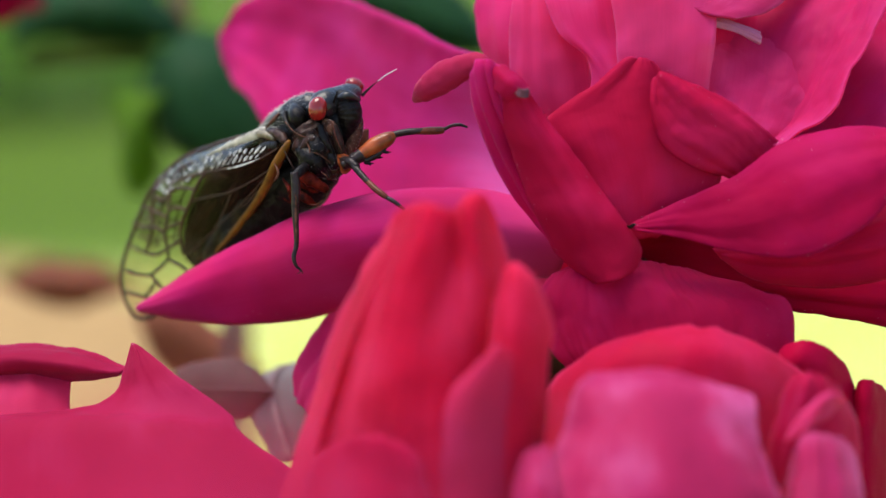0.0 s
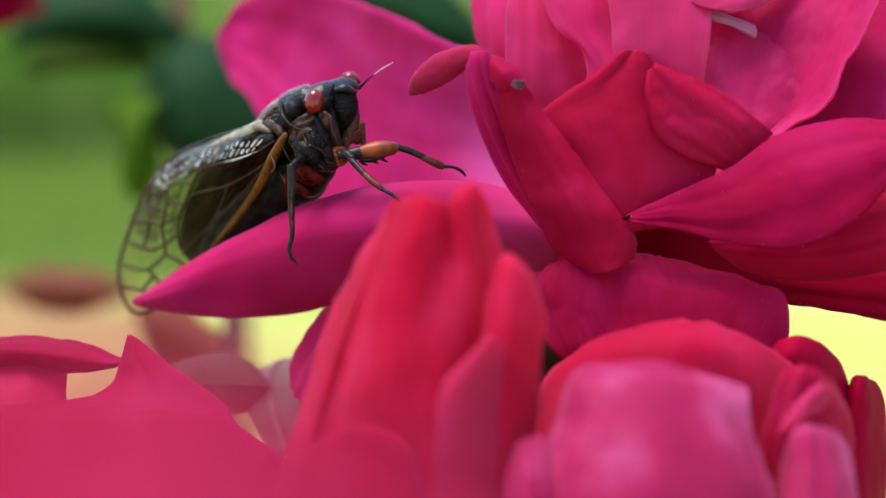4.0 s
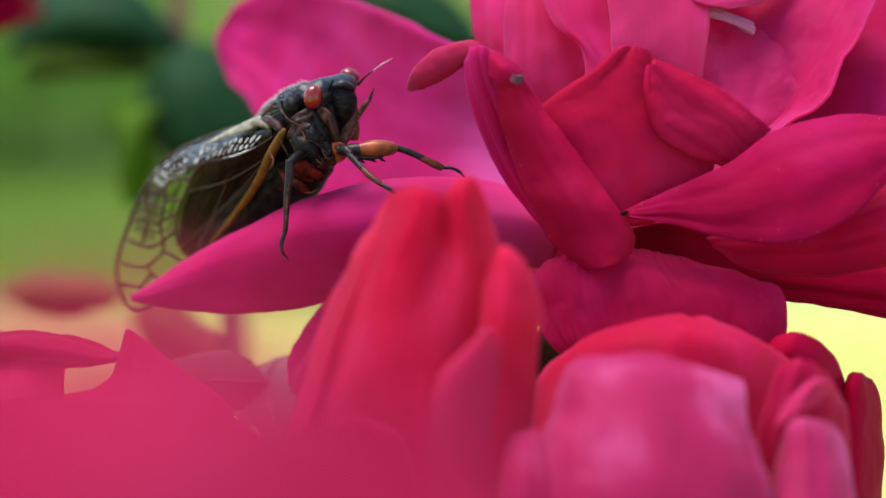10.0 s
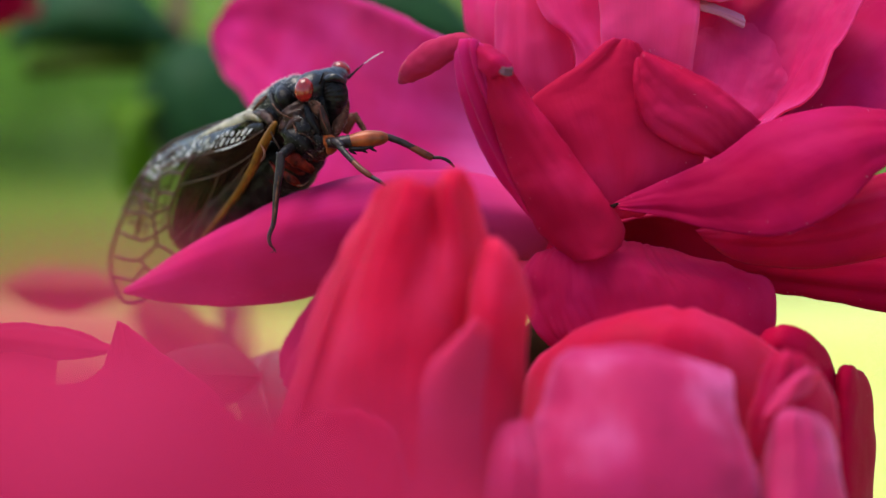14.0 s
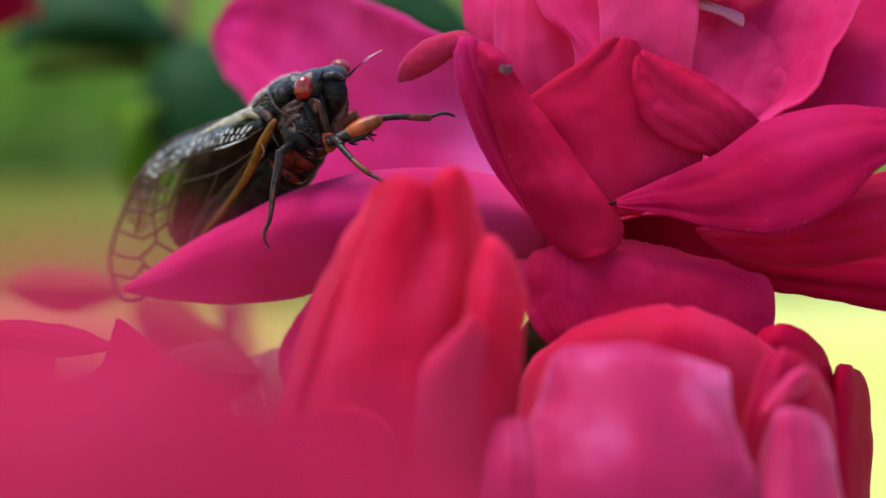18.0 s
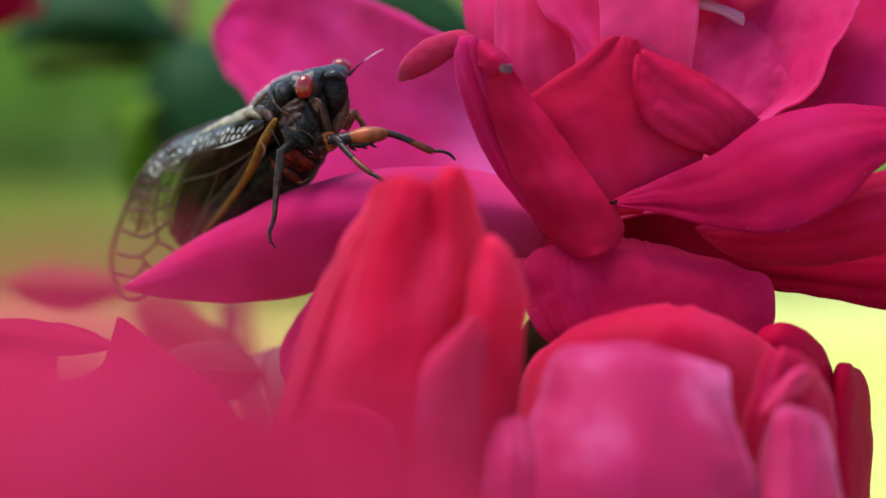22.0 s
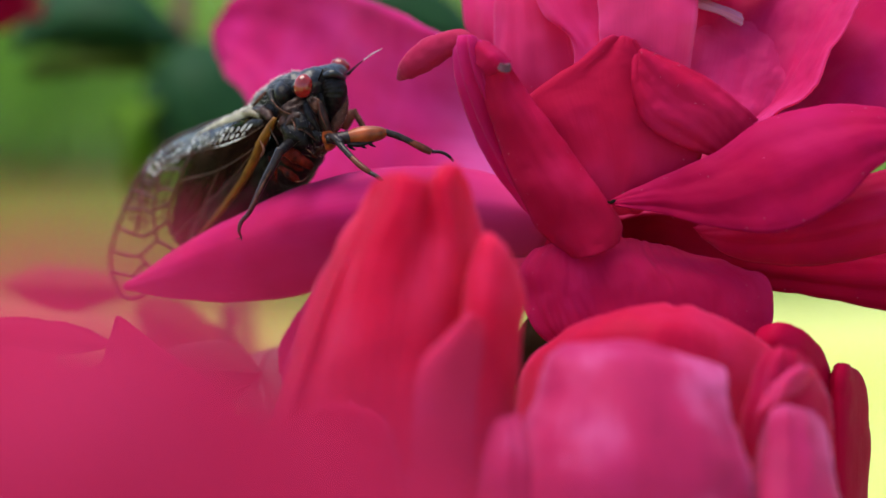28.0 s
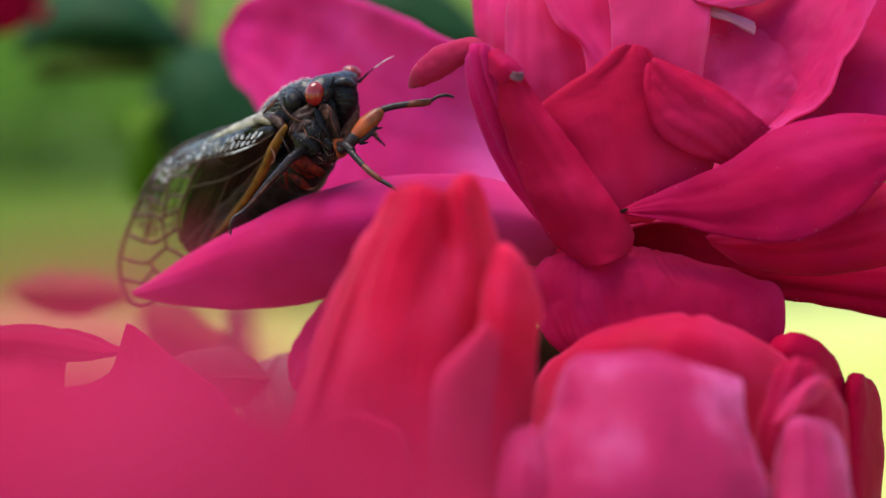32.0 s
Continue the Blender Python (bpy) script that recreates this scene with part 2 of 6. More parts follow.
PINK = petal_material("petal_magenta", (0.58, 0.010, 0.140), (0.86, 0.011, 0.125), (0.72, 0.035, 0.33), thin=0.42)
RED = petal_material("petal_crimson", (0.56, 0.009, 0.078), (0.84, 0.013, 0.098), (0.66, 0.022, 0.16), thin=0.52)
CRIMSON = petal_material("petal_crimson_thick", (0.46, 0.0060, 0.046), (0.64, 0.006, 0.048), (0.52, 0.014, 0.09), thin=0.26, sheen=0.0, gloss=0.035)
PALE = petal_material("petal_rose_pink", (0.83, 0.058, 0.255), (0.99, 0.085, 0.28), (0.88, 0.20, 0.50), thin=0.62)
FOOTED = petal_material("petal_magenta_pale_foot", (0.61, 0.0135, 0.172), (0.85, 0.016, 0.165), (0.72, 0.055, 0.37), thin=0.46, claw=(0.76, 0.16, 0.56), claw_end=0.19)
SOFT = petal_material("petal_soft_red", (0.53, 0.0160, 0.078), (0.74, 0.012, 0.072), (0.64, 0.052, 0.175), thin=0.42, sheen=0.03, gloss=0.04, rim_light=0.8)
BUDRED = petal_material("petal_bud_red", (0.67, 0.0078, 0.064), (1.0, 0.016, 0.082), (0.84, 0.052, 0.19), thin=0.57, pale_from=0.54, rim_light=0.75, streak=0.42)
SHEER = petal_material("petal_sheer_magenta", (0.40, 0.0040, 0.052), (0.66, 0.005, 0.052), (0.46, 0.009, 0.10), thin=0.31, sheen=0.0, gloss=0.03)
# darkened red that paints in the shade behind the inner petals
WINE = petal_material("petal_wine_shaded", (0.40, 0.0060, 0.066), (0.57, 0.006, 0.058), (0.45, 0.013, 0.11), thin=0.23, sheen=0.0, gloss=0.03)
ROSY = petal_material("petal_rosy", (0.35, 0.0085, 0.049), (0.53, 0.006, 0.044), (0.47, 0.027, 0.11), thin=0.26, sheen=0.02, gloss=0.04, streak=0.25, rim_light=0.5)
BUDWINE = petal_material("petal_bud_wine", (0.54, 0.0085, 0.060), (0.76, 0.010, 0.062), (0.70, 0.06, 0.19), thin=0.40, sheen=0.02, gloss=0.03, rim_light=0.9)
# dark red that paints in the shade under and behind the blooms
DEEP = petal_material("petal_deep_shaded_red", (0.36, 0.002, 0.028), (0.40, 0.002, 0.024), (0.36, 0.005, 0.05), thin=0.10, sheen=0.0, gloss=0.02)
PLUM = petal_material("petal_plum", (0.54, 0.009, 0.086), (0.82, 0.009, 0.082), (0.62, 0.030, 0.18), thin=0.54, sheen=0.04, gloss=0.05)
THICK = petal_material("petal_magenta_thick", (0.53, 0.0095, 0.105), (0.78, 0.009, 0.085), (0.60, 0.026, 0.19), thin=0.31, sheen=0.06, gloss=0.06, relief=0.06, claw=(0.66, 0.045, 0.22), claw_end=0.20)
BRIGHT = petal_material("petal_bright_pink", (0.66, 0.020, 0.165), (0.95, 0.030, 0.17), (0.78, 0.08, 0.36), thin=0.56)
BLOOM = petal_material("petal_heart_pink", (0.76, 0.038, 0.225), (0.99, 0.052, 0.22), (0.85, 0.14, 0.45), thin=0.60)
GLOWRED = petal_material("petal_glowing_red", (0.62, 0.008, 0.072), (0.98, 0.014, 0.088), (0.76, 0.04, 0.18), thin=0.56, rim_light=0.7)
# lilac pink whose pale tone also stands for sky sheen and highlights
LILAC = petal_material("petal_lilac_pink_lit", (0.53, 0.022, 0.122), (0.78, 0.018, 0.10), (0.80, 0.18, 0.45), thin=0.42, streak=0.2)
DUSTY = petal_material("petal_dusty_pink", (0.64, 0.022, 0.125), (0.94, 0.020, 0.12), (0.76, 0.09, 0.28), thin=0.52)
MAUVE = petal_material("petal_mauve_pink", (0.66, 0.034, 0.142), (0.98, 0.030, 0.130), (0.78, 0.10, 0.28), thin=0.54)
WITHER = petal_material("petal_faded_edge", (0.56, 0.17, 0.31), (0.66, 0.16, 0.30), (0.70, 0.36, 0.48), thin=0.4)
DUSTY_ROLL = petal_material("petal_dusty_crimson", (0.34, 0.0085, 0.045), (0.44, 0.007, 0.04), (0.42, 0.022, 0.08), thin=0.16, sheen=0.03, gloss=0.05)
WITHER_GREY = petal_material("petal_grey_edge", (0.10, 0.024, 0.036), (0.14, 0.025, 0.034), (0.20, 0.08, 0.10), thin=0.2)
LIMB = plain("cicada_leg_shell", (0.0155, 0.0085, 0.0082), rough=0.36, spread=0.8, scale=1300, bump=0.7, gloss=0.22)
DARK = plain("cicada_shell", (0.0075, 0.0055, 0.0055), rough=0.34, spread=0.8, scale=1500, bump=0.9, gloss=0.13)
# dusty shell, its bluish grey partly painted in for reflected sky
SLATE = plain("cicada_dusty_sheen_shell", (0.0105, 0.0110, 0.0128), rough=0.32, spread=0.8, scale=900, bump=0.8, size=0.0003, gloss=0.40)
EYE = plain("cicada_eye_red", (0.20, 0.009, 0.006), rough=0.10, spread=0.35, scale=900, bump=0.05, coat=0.15)
ORANGE = plain("cicada_orange", (0.20, 0.040, 0.009), gloss=0.3, rough=0.34, spread=0.75, scale=420, bump=0.35)
AMBER = plain("cicada_rusty_orange", (0.10, 0.022, 0.010), gloss=0.2, rough=0.4, spread=0.5, scale=900, bump=0.3)
RUST = plain("cicada_rust_red", (0.085, 0.0075, 0.004), rough=0.5, spread=0.85, scale=1000, bump=0.7, gloss=0.06)
YELLOW = plain("cicada_wing_yellow", (0.15, 0.056, 0.006), rough=0.42, spread=0.5, scale=600, bump=0.4, gloss=0.2)
BROWN = plain("cicada_brown", (0.028, 0.0110, 0.0076), rough=0.45, spread=0.85, scale=1000, bump=0.8, gloss=0.16)
TAN = plain("cicada_tan", (0.088, 0.034, 0.021), rough=0.55, spread=0.8, scale=1300, bump=0.7, gloss=0.10)
CREAM = plain("cicada_hinge_cream", (0.20, 0.155, 0.095), rough=0.45, spread=0.5, scale=900, bump=0.5)
VEIN = plain("cicada_wing_vein", (0.058, 0.022, 0.013), gloss=0.2, rough=0.4, spread=0.4, scale=900)
VEIN_DARK = plain("cicada_inner_vein", (0.050, 0.024, 0.013), gloss=0.2, rough=0.4, spread=0.4, scale=900)
# near-white colour that stands for specular glints on the wing
GLINT_STROKE = plain("cicada_painted_glint", (0.55, 0.53, 0.50), rough=0.16, spread=0.75, scale=1100, bump=0.3)
HINGE = plain("cicada_hinge_pale", (0.40, 0.35, 0.27), rough=0.3, spread=0.75, scale=700, bump=0.5)
MEMBRANE = wing_material("cicada_wing_membrane", (0.018, 0.0070, 0.0042), 0.58, 0.82, 0.02, 0.25, start=0.56, end=0.74, tip=(0.20, 0.140, 0.080))
SMOKY = wing_material("cicada_hind_wing", (0.017, 0.0068, 0.0044), 0.0, 0.04, 0.0, 0.6, side=0.84)
GLINT = wing_material("cicada_wing_upper", (0.014, 0.009, 0.007), 0.15, 0.60, 0.30, 0.10, 0.2, 1.5)
# pale fuzz, whitened further to paint in the rim light along the back
HAIR = plain("cicada_hair", (0.62, 0.56, 0.50), rough=0.4)
BRISTLE = plain("cicada_bristle", (0.55, 0.50, 0.50), rough=0.4)
LEAF = leaf_material("leaf_green", (0.018, 0.066, 0.021), (0.035, 0.115, 0.02))
# lit copy of the leaf green: the light is put into the colour
LEAF_LIT = leaf_material("leaf_green_lit", (0.092, 0.190, 0.006), (0.20, 0.36, 0.008), 0.5)
LEAF_OLIVE = leaf_material("leaf_olive_green", (0.060, 0.090, 0.008), (0.11, 0.16, 0.008), 0.4)
LEAF_RED = leaf_material("leaf_reddish", (0.31, 0.105, 0.060), (0.46, 0.15, 0.085), 0.5)
LEAF_BROWN = leaf_material("leaf_brownish_red", (0.175, 0.085, 0.080), (0.26, 0.11, 0.10), 0.35)
LEAF_DUSK = leaf_material("leaf_purple_grey", (0.235, 0.195, 0.205), (0.28, 0.21, 0.22), 0.3)
RIB_PALE = plain("leaf_rib_pale", (0.30, 0.20, 0.21), rough=0.6, scale=300, gloss=0.1)
SEPAL = plain("rose_sepal", (0.034, 0.016, 0.007), rough=0.8, scale=300, gloss=0.05)
STEM = plain("rose_stem", (0.10, 0.060, 0.035), rough=0.5, scale=300)
CANE = plain("rose_cane_bark", (0.13, 0.045, 0.060), rough=0.6, scale=300, gloss=0.15)
CANE_PALE = plain("rose_cane_young", (0.26, 0.11, 0.09), rough=0.6, scale=300, gloss=0.15)
STEM_GREEN = plain("rose_stem_green", (0.09, 0.12, 0.03), rough=0.5, scale=300)


def lawn_material():
    m, n, l = material("lawn")
    b = n["Principled BSDF"]
    tc = n.new("ShaderNodeTexCoord")
    big = n.new("ShaderNodeTexNoise")
    big.inputs["Scale"].default_value, big.inputs["Detail"].default_value = 0.55, 3
    l.new(tc.outputs["Object"], big.inputs["Vector"])
    fine = n.new("ShaderNodeTexNoise")
    fine.inputs["Scale"].default_value, fine.inputs["Detail"].default_value = 60, 6
    l.new(tc.outputs["Object"], fine.inputs["Vector"])
    sep = n.new("ShaderNodeSeparateXYZ")
    l.new(tc.outputs["Object"], sep.inputs[0])
    # near side painted bright yellow for strong sunlight, greener further off
    sunned = n.new("ShaderNodeMapRange")
    sunned.inputs["From Min"].default_value, sunned.inputs["From Max"].default_value = 5.5, 4.75
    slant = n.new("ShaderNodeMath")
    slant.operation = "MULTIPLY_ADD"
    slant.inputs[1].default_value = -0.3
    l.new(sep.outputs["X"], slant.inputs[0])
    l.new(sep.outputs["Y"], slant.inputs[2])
    l.new(slant.outputs[0], sunned.inputs["Value"])
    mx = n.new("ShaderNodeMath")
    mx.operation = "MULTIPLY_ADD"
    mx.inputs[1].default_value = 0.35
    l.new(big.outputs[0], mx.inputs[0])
    l.new(sunned.outputs[0], mx.inputs[2])
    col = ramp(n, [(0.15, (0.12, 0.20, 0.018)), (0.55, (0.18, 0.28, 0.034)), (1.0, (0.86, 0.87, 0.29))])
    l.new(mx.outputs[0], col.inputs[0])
    mul = n.new("ShaderNodeMix")
    mul.data_type, mul.blend_type = "RGBA", "MULTIPLY"
    mul.inputs["Factor"].default_value = 0.35
    l.new(col.outputs[0], mul.inputs["A"])
    l.new(fine.outputs["Color"], mul.inputs["B"])
    l.new(mul.outputs["Result"], b.inputs["Base Color"])
    b.inputs["Roughness"].default_value = 0.85
    b.inputs["Specular IOR Level"].default_value = 0.1
    bump = n.new("ShaderNodeBump")
    bump.inputs["Distance"].default_value = 0.03
    l.new(fine.outputs[0], bump.inputs["Height"])
    l.new(bump.outputs[0], b.inputs["Normal"])
    return m


# ---------------------------------------------------------------- builders
MM = 0.001


def part(name, bm, mat, parent, label=""):
    me = bpy.data.meshes.new(name)
    bm.normal_update()
    bm.to_mesh(me)
    bm.free()
    for p in me.polygons:
        p.use_smooth = True
    ob = new(name, me)
    me.materials.append(mat)
    ob.parent = parent
    if label:
        ob["label"] = label
    return ob


def thing(name, at, label, category, group="", kind=""):
    ob = new(name)
    ob.empty_display_size = 0.01
    ob.matrix_basis = pose(*at, TILT)
    return tagged(ob, label, category, group, kind)


def curve_at(pts, t):
    """Catmull-Rom through pts, t from 0 to 1."""
    n = len(pts) - 1
    s = min(max(t, 0), 1) * n
    i = min(int(s), n - 1)
    f = s - i
    p1, p2 = pts[i], pts[i + 1]
    p0 = pts[i - 1] if i else p1 * 2 - p2
    p3 = pts[i + 2] if i + 2 <= n else p2 * 2 - p1
    return 0.5 * (2 * p1 + (p2 - p0) * f + (2 * p0 - 5 * p1 + 4 * p2 - p3) * f * f + (3 * p1 - p0 - 3 * p2 + p3) * f ** 3)


def sheet(bm, sections, across=18, along=None, ripple=0.25, seed=0.0, pleat=0.0, bulge=1.0, wrinkle=0.0, crease=0.0):
    """A curved leaf-like sheet through cross sections (rim, one or more middle points, other rim) from base to tip, in millimetres."""
    cols = [[Vector(s[k]) for s in sections] for k in range(len(sections[0]))]
    along = along or 9 * (len(sections) - 1)
    uv = bm.loops.layers.uv.new("UVMap")
    grid = []
    for j in range(along + 1):
        v = j / along
        knots = [curve_at(col, v) for col in cols]
        if len(knots) > 3:
            grid.append([curve_at(knots, i / across) for i in range(across + 1)])
            continue
        a, m, c = knots
        m = m.copy()
        m.y = (a.y + c.y) / 2 + (m.y - (a.y + c.y) / 2) * bulge
        row = []
        for i in range(across + 1):
            u = 2 * i / across - 1
            p = a * (u * (u - 1) / 2) + m * (1 - u * u) + c * (u * (u + 1) / 2)
            row.append(p)
        grid.append(row)
    verts = []
    for j, row in enumerate(grid):
        out = []
        for i, p in enumerate(row):
            jn, jp = grid[min(j + 1, along)][i], grid[max(j - 1, 0)][i]
            nrm = (row[min(i + 1, across)] - row[max(i - 1, 0)]).cross(jn - jp)
            nrm = nrm.normalized() if nrm.length > 1e-9 else Vector((0, -1, 0))
            u, v = abs(2 * i / across - 1), j / along
            k = ripple * (0.35 + 1.1 * max(u ** 3, v ** 4))
            q = p * 0.16 + Vector((seed * 7.3, seed * 3.1, 0))
            fold = pleat * noise.noise(Vector((i / across * 5.5 + seed * 11, v * 0.9, seed))) * min(1, 0.35 + v)
            fold += wrinkle * (noise.noise(p * 0.33 + Vector((seed, 0, 0))) + 0.6 * abs(noise.noise(p * 0.75 + Vector((0, seed, 0)))))
            fold += crease * noise.noise(Vector((i / across * 34 + 0.8 * noise.noise(p * 0.3), v * 3.0, seed)))
            p = p + nrm * fold
            out.append(bm.verts.new((p + nrm * k * (noise.noise(q) * 1.5 + 0.5 * noise.noise(q * 3.1))) * MM))
        verts.append(out)
    for j in range(along):
        for i in range(across):
            f = bm.faces.new((verts[j][i], verts[j][i + 1], verts[j + 1][i + 1], verts[j + 1][i]))
            for lp, (uu, vv) in zip(f.loops, ((i, j), (i + 1, j), (i + 1, j + 1), (i, j + 1))):
                lp[uv].uv = (uu / across, vv / along)
    return bm


petal_count = 0


def petal(parent, mat, sections, name="petal", label="", thick=0.3, ripple=0.25, across=32, pleat=0.9, bulge=0.62, wrinkle=0.16, crease=0.0):
    global petal_count
    petal_count += 1
    ob = part(name, sheet(bmesh.new(), sections, across=across, along=13 * (len(sections) - 1), ripple=ripple, seed=petal_count, pleat=pleat, bulge=bulge, wrinkle=wrinkle, crease=crease), mat, parent, label)
    so = ob.modifiers.new("thickness", "SOLIDIFY")
    so.thickness, so.offset = thick * MM, 0
    return ob


def tube(bm, pts, radii, sides=12, steps=None, flat=1.0, rib=0.0, ribs=0, rough=0.0, bent=True):
    """A closed limb through pts with the radii given there (millimetres); flat squeezes it along the depth."""
    pts = [Vector(p) for p in pts]
    rad = [Vector((r, 0, 0)) for r in radii]
    steps = steps or 6 * (len(pts) - 1)
    rings, ref = [], None
    if not bent:
        def spline(ps, t):
            s = min(max(t, 0), 1) * (len(ps) - 1)
            i = min(int(s), len(ps) - 2)
            return ps[i].lerp(ps[i + 1], s - i)
    else:
        spline = curve_at
    for j in range(steps + 1):
        v = j / steps
        p = spline(pts, v)
        d = (spline(pts, min(1, v + 0.01)) - spline(pts, max(0, v - 0.01))).normalized()
        if ref is None:
            ref = d.orthogonal().normalized() if abs(d.y) > 0.95 else Vector((0, 1, 0))
        side = (ref - d * ref.dot(d)).normalized()
        up = d.cross(side)
        r = max(spline(rad, v).x, 0.004)
        if ribs:
            r *= 1 + rib * math.cos(v * ribs * math.tau)
        ring = []
        for i in range(sides):
            a = math.tau * i / sides
            w = p + (side * math.cos(a) * flat + up * math.sin(a)) * r
            if rough:
                w += (w - p) * rough * (noise.noise(w * 1.3) + 0.6 * noise.noise(w * 3.1))
            ring.append(bm.verts.new(w * MM))
        rings.append(ring)
    for a, b in zip(rings, rings[1:]):
        for i in range(sides):
            bm.faces.new((a[i], a[(i + 1) % sides], b[(i + 1) % sides], b[i]))
    bm.faces.new(rings[0][::-1])
    bm.faces.new(rings[-1])
    return bm


def limb(parent, name, mat, pts, radii, label="", **kw):
    return part(name, tube(bmesh.new(), pts, radii, **kw), mat, parent, label)


# ---------------------------------------------------------------- lawn
bm = bmesh.new()
bmesh.ops.create_grid(bm, x_segments=60, y_segments=60, size=400)
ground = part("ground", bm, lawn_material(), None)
tagged(ground, "lawn of mown grass, near side coloured bright yellow for strong sun", "lawn", kind="structure")

# unseen disc of dark soil, added to cut lawn light bounced onto the petals
bm = bmesh.new()
N = 48
hub = bm.verts.new((0, 0.2, 0.06))
last = None
for j in range(1, 15):
    w = j / 14
    ring = []
    for i in range(N):
        a = math.tau * i / N
        q = Vector((math.cos(a), math.sin(a), 0))
        k = 1 + 0.07 * noise.noise(q * 2.1)
        ring.append(bm.verts.new((q.x * 3.4 * w * k, 0.2 + q.y * 2.0 * w * k, 0.006 + (0.055 + 0.02 * noise.noise(Vector((i, j, 5)) * 0.8)) * (1 - w ** 3))))
    for i in range(N):
        if last is None:
            bm.faces.new((hub, ring[i], ring[(i + 1) % N]))
        else:
            bm.faces.new((last[i], ring[i], ring[(i + 1) % N], last[(i + 1) % N]))
    last = ring
bed = part("bounce_damper", bm, plain("bounce_damper_dark", (0.060, 0.038, 0.024), gloss=0.1, rough=0.95, spread=0.5, scale=30, bump=0.8, size=0.02), None)
tagged(bed, "unseen dark soil disc added to cut light bounced up at the roses", "soil", kind="structure")

# bed of straw mulch on the lawn
bm = bmesh.new()
N = 40
rows_ = []
for j in range(17):
    r = 1 - (j / 16) ** 2
    ring = []
    for i in range(N):
        a = math.tau * i / N
        q = Vector((math.cos(a), math.sin(a), 0))
        k = 1 + 0.18 * noise.noise(q * 1.7)
        w = j / 16
        ring.append(bm.verts.new((-1.05 + q.x * 0.72 * w * k, 4.25 + q.y * 0.75 * w * k, 0.004 + 0.05 * r + 0.012 * r * noise.noise(Vector((i * 0.7, j * 0.9, 3))))))
    rows_.append(ring)
for a, b in zip(rows_, rows_[1:]):
    for i in range(N):
        if a is rows_[0]:
            continue
        bm.faces.new((a[i], b[i], b[(i + 1) % N], a[(i + 1) % N]))
bm.faces.new(rows_[1])
for v in rows_[0]:
    bm.verts.remove(v)
mulch = part("mulch_bed", bm, plain("straw_mulch", (0.36, 0.22, 0.09), gloss=0.1, rough=0.9, spread=0.35, scale=25, bump=0.6, size=0.02), None)
tagged(mulch, "low bed of pale straw mulch on the lawn", "mulch", kind="structure")


def shrub(at, width, depth, height, count, seed):
    """A rounded garden shrub: stems that fan out, and a crown of many small leaves with gaps."""
    ob = new("shrub")
    ob.matrix_basis = pose(*at)
    tagged(ob, "leafy mid-green garden shrub on the lawn", "shrub", "shrubs behind the roses")
    rnd = random.Random(seed)
    for k in range(9):
        x, y = rnd.uniform(-0.8, 0.8), rnd.uniform(-0.8, 0.8)
        m = 1000
        limb(ob, "stem", STEM, ((x * 0.15 * width * m / 2, y * 0.15 * depth * m / 2, -20), (x * 0.3 * width * m, y * 0.3 * depth * m, height * 0.45 * m), (x * 0.45 * width * m, y * 0.45 * depth * m, height * 0.85 * m)), (14, 10, 5), sides=6)
    verts, faces = [], []
    while len(faces) < count:
        p = Vector((rnd.uniform(-1, 1), rnd.uniform(-1, 1), rnd.uniform(0.06, 1)))
        lump = 0.82 + 0.3 * noise.noise(p * 2.3 + Vector((seed, 0, 0)))
        e = math.sqrt(p.x ** 2 + p.y ** 2 + (p.z * 0.95) ** 2)
        if e > lump or e < lump * 0.55 or noise.noise(p * 5 + Vector((0, seed, 0))) < -0.22:
            continue
        c = Vector((p.x * width / 2, p.y * depth / 2, p.z * height))
        d = Vector((rnd.uniform(-1, 1), rnd.uniform(-1, 1), rnd.uniform(-0.6, 0.8))).normalized()
        w = d.orthogonal().normalized()
        s_ = rnd.uniform(0.020, 0.045)
        i = len(verts)
        fold = d.cross(w) * s_ * 0.2
        verts += [c, c + d * s_ * 0.5 + w * s_ * 0.32 + fold, c + d * s_, c + d * s_ * 0.5 - w * s_ * 0.32 + fold]
        faces.append((i, i + 1, i + 2))
        faces.append((i, i + 2, i + 3))
    me = bpy.data.meshes.new("crown")
    me.from_pydata([tuple(v) for v in verts], [], faces)
    me.materials.append(SHRUB)
    crown = new("crown", me)
    crown.parent = ob
    crown["kind"] = "stuff"
    return ob


SHRUB = leaf_material("shrub_leaf", (0.17, 0.33, 0.055), (0.34, 0.56, 0.07), 0.5)
shrub((-1.30, 7.2, 0), 1.7, 1.0, 1.0, 16000, 1)
shrub((-2.55, 7.6, 0), 1.5, 1.1, 1.15, 9000, 2)


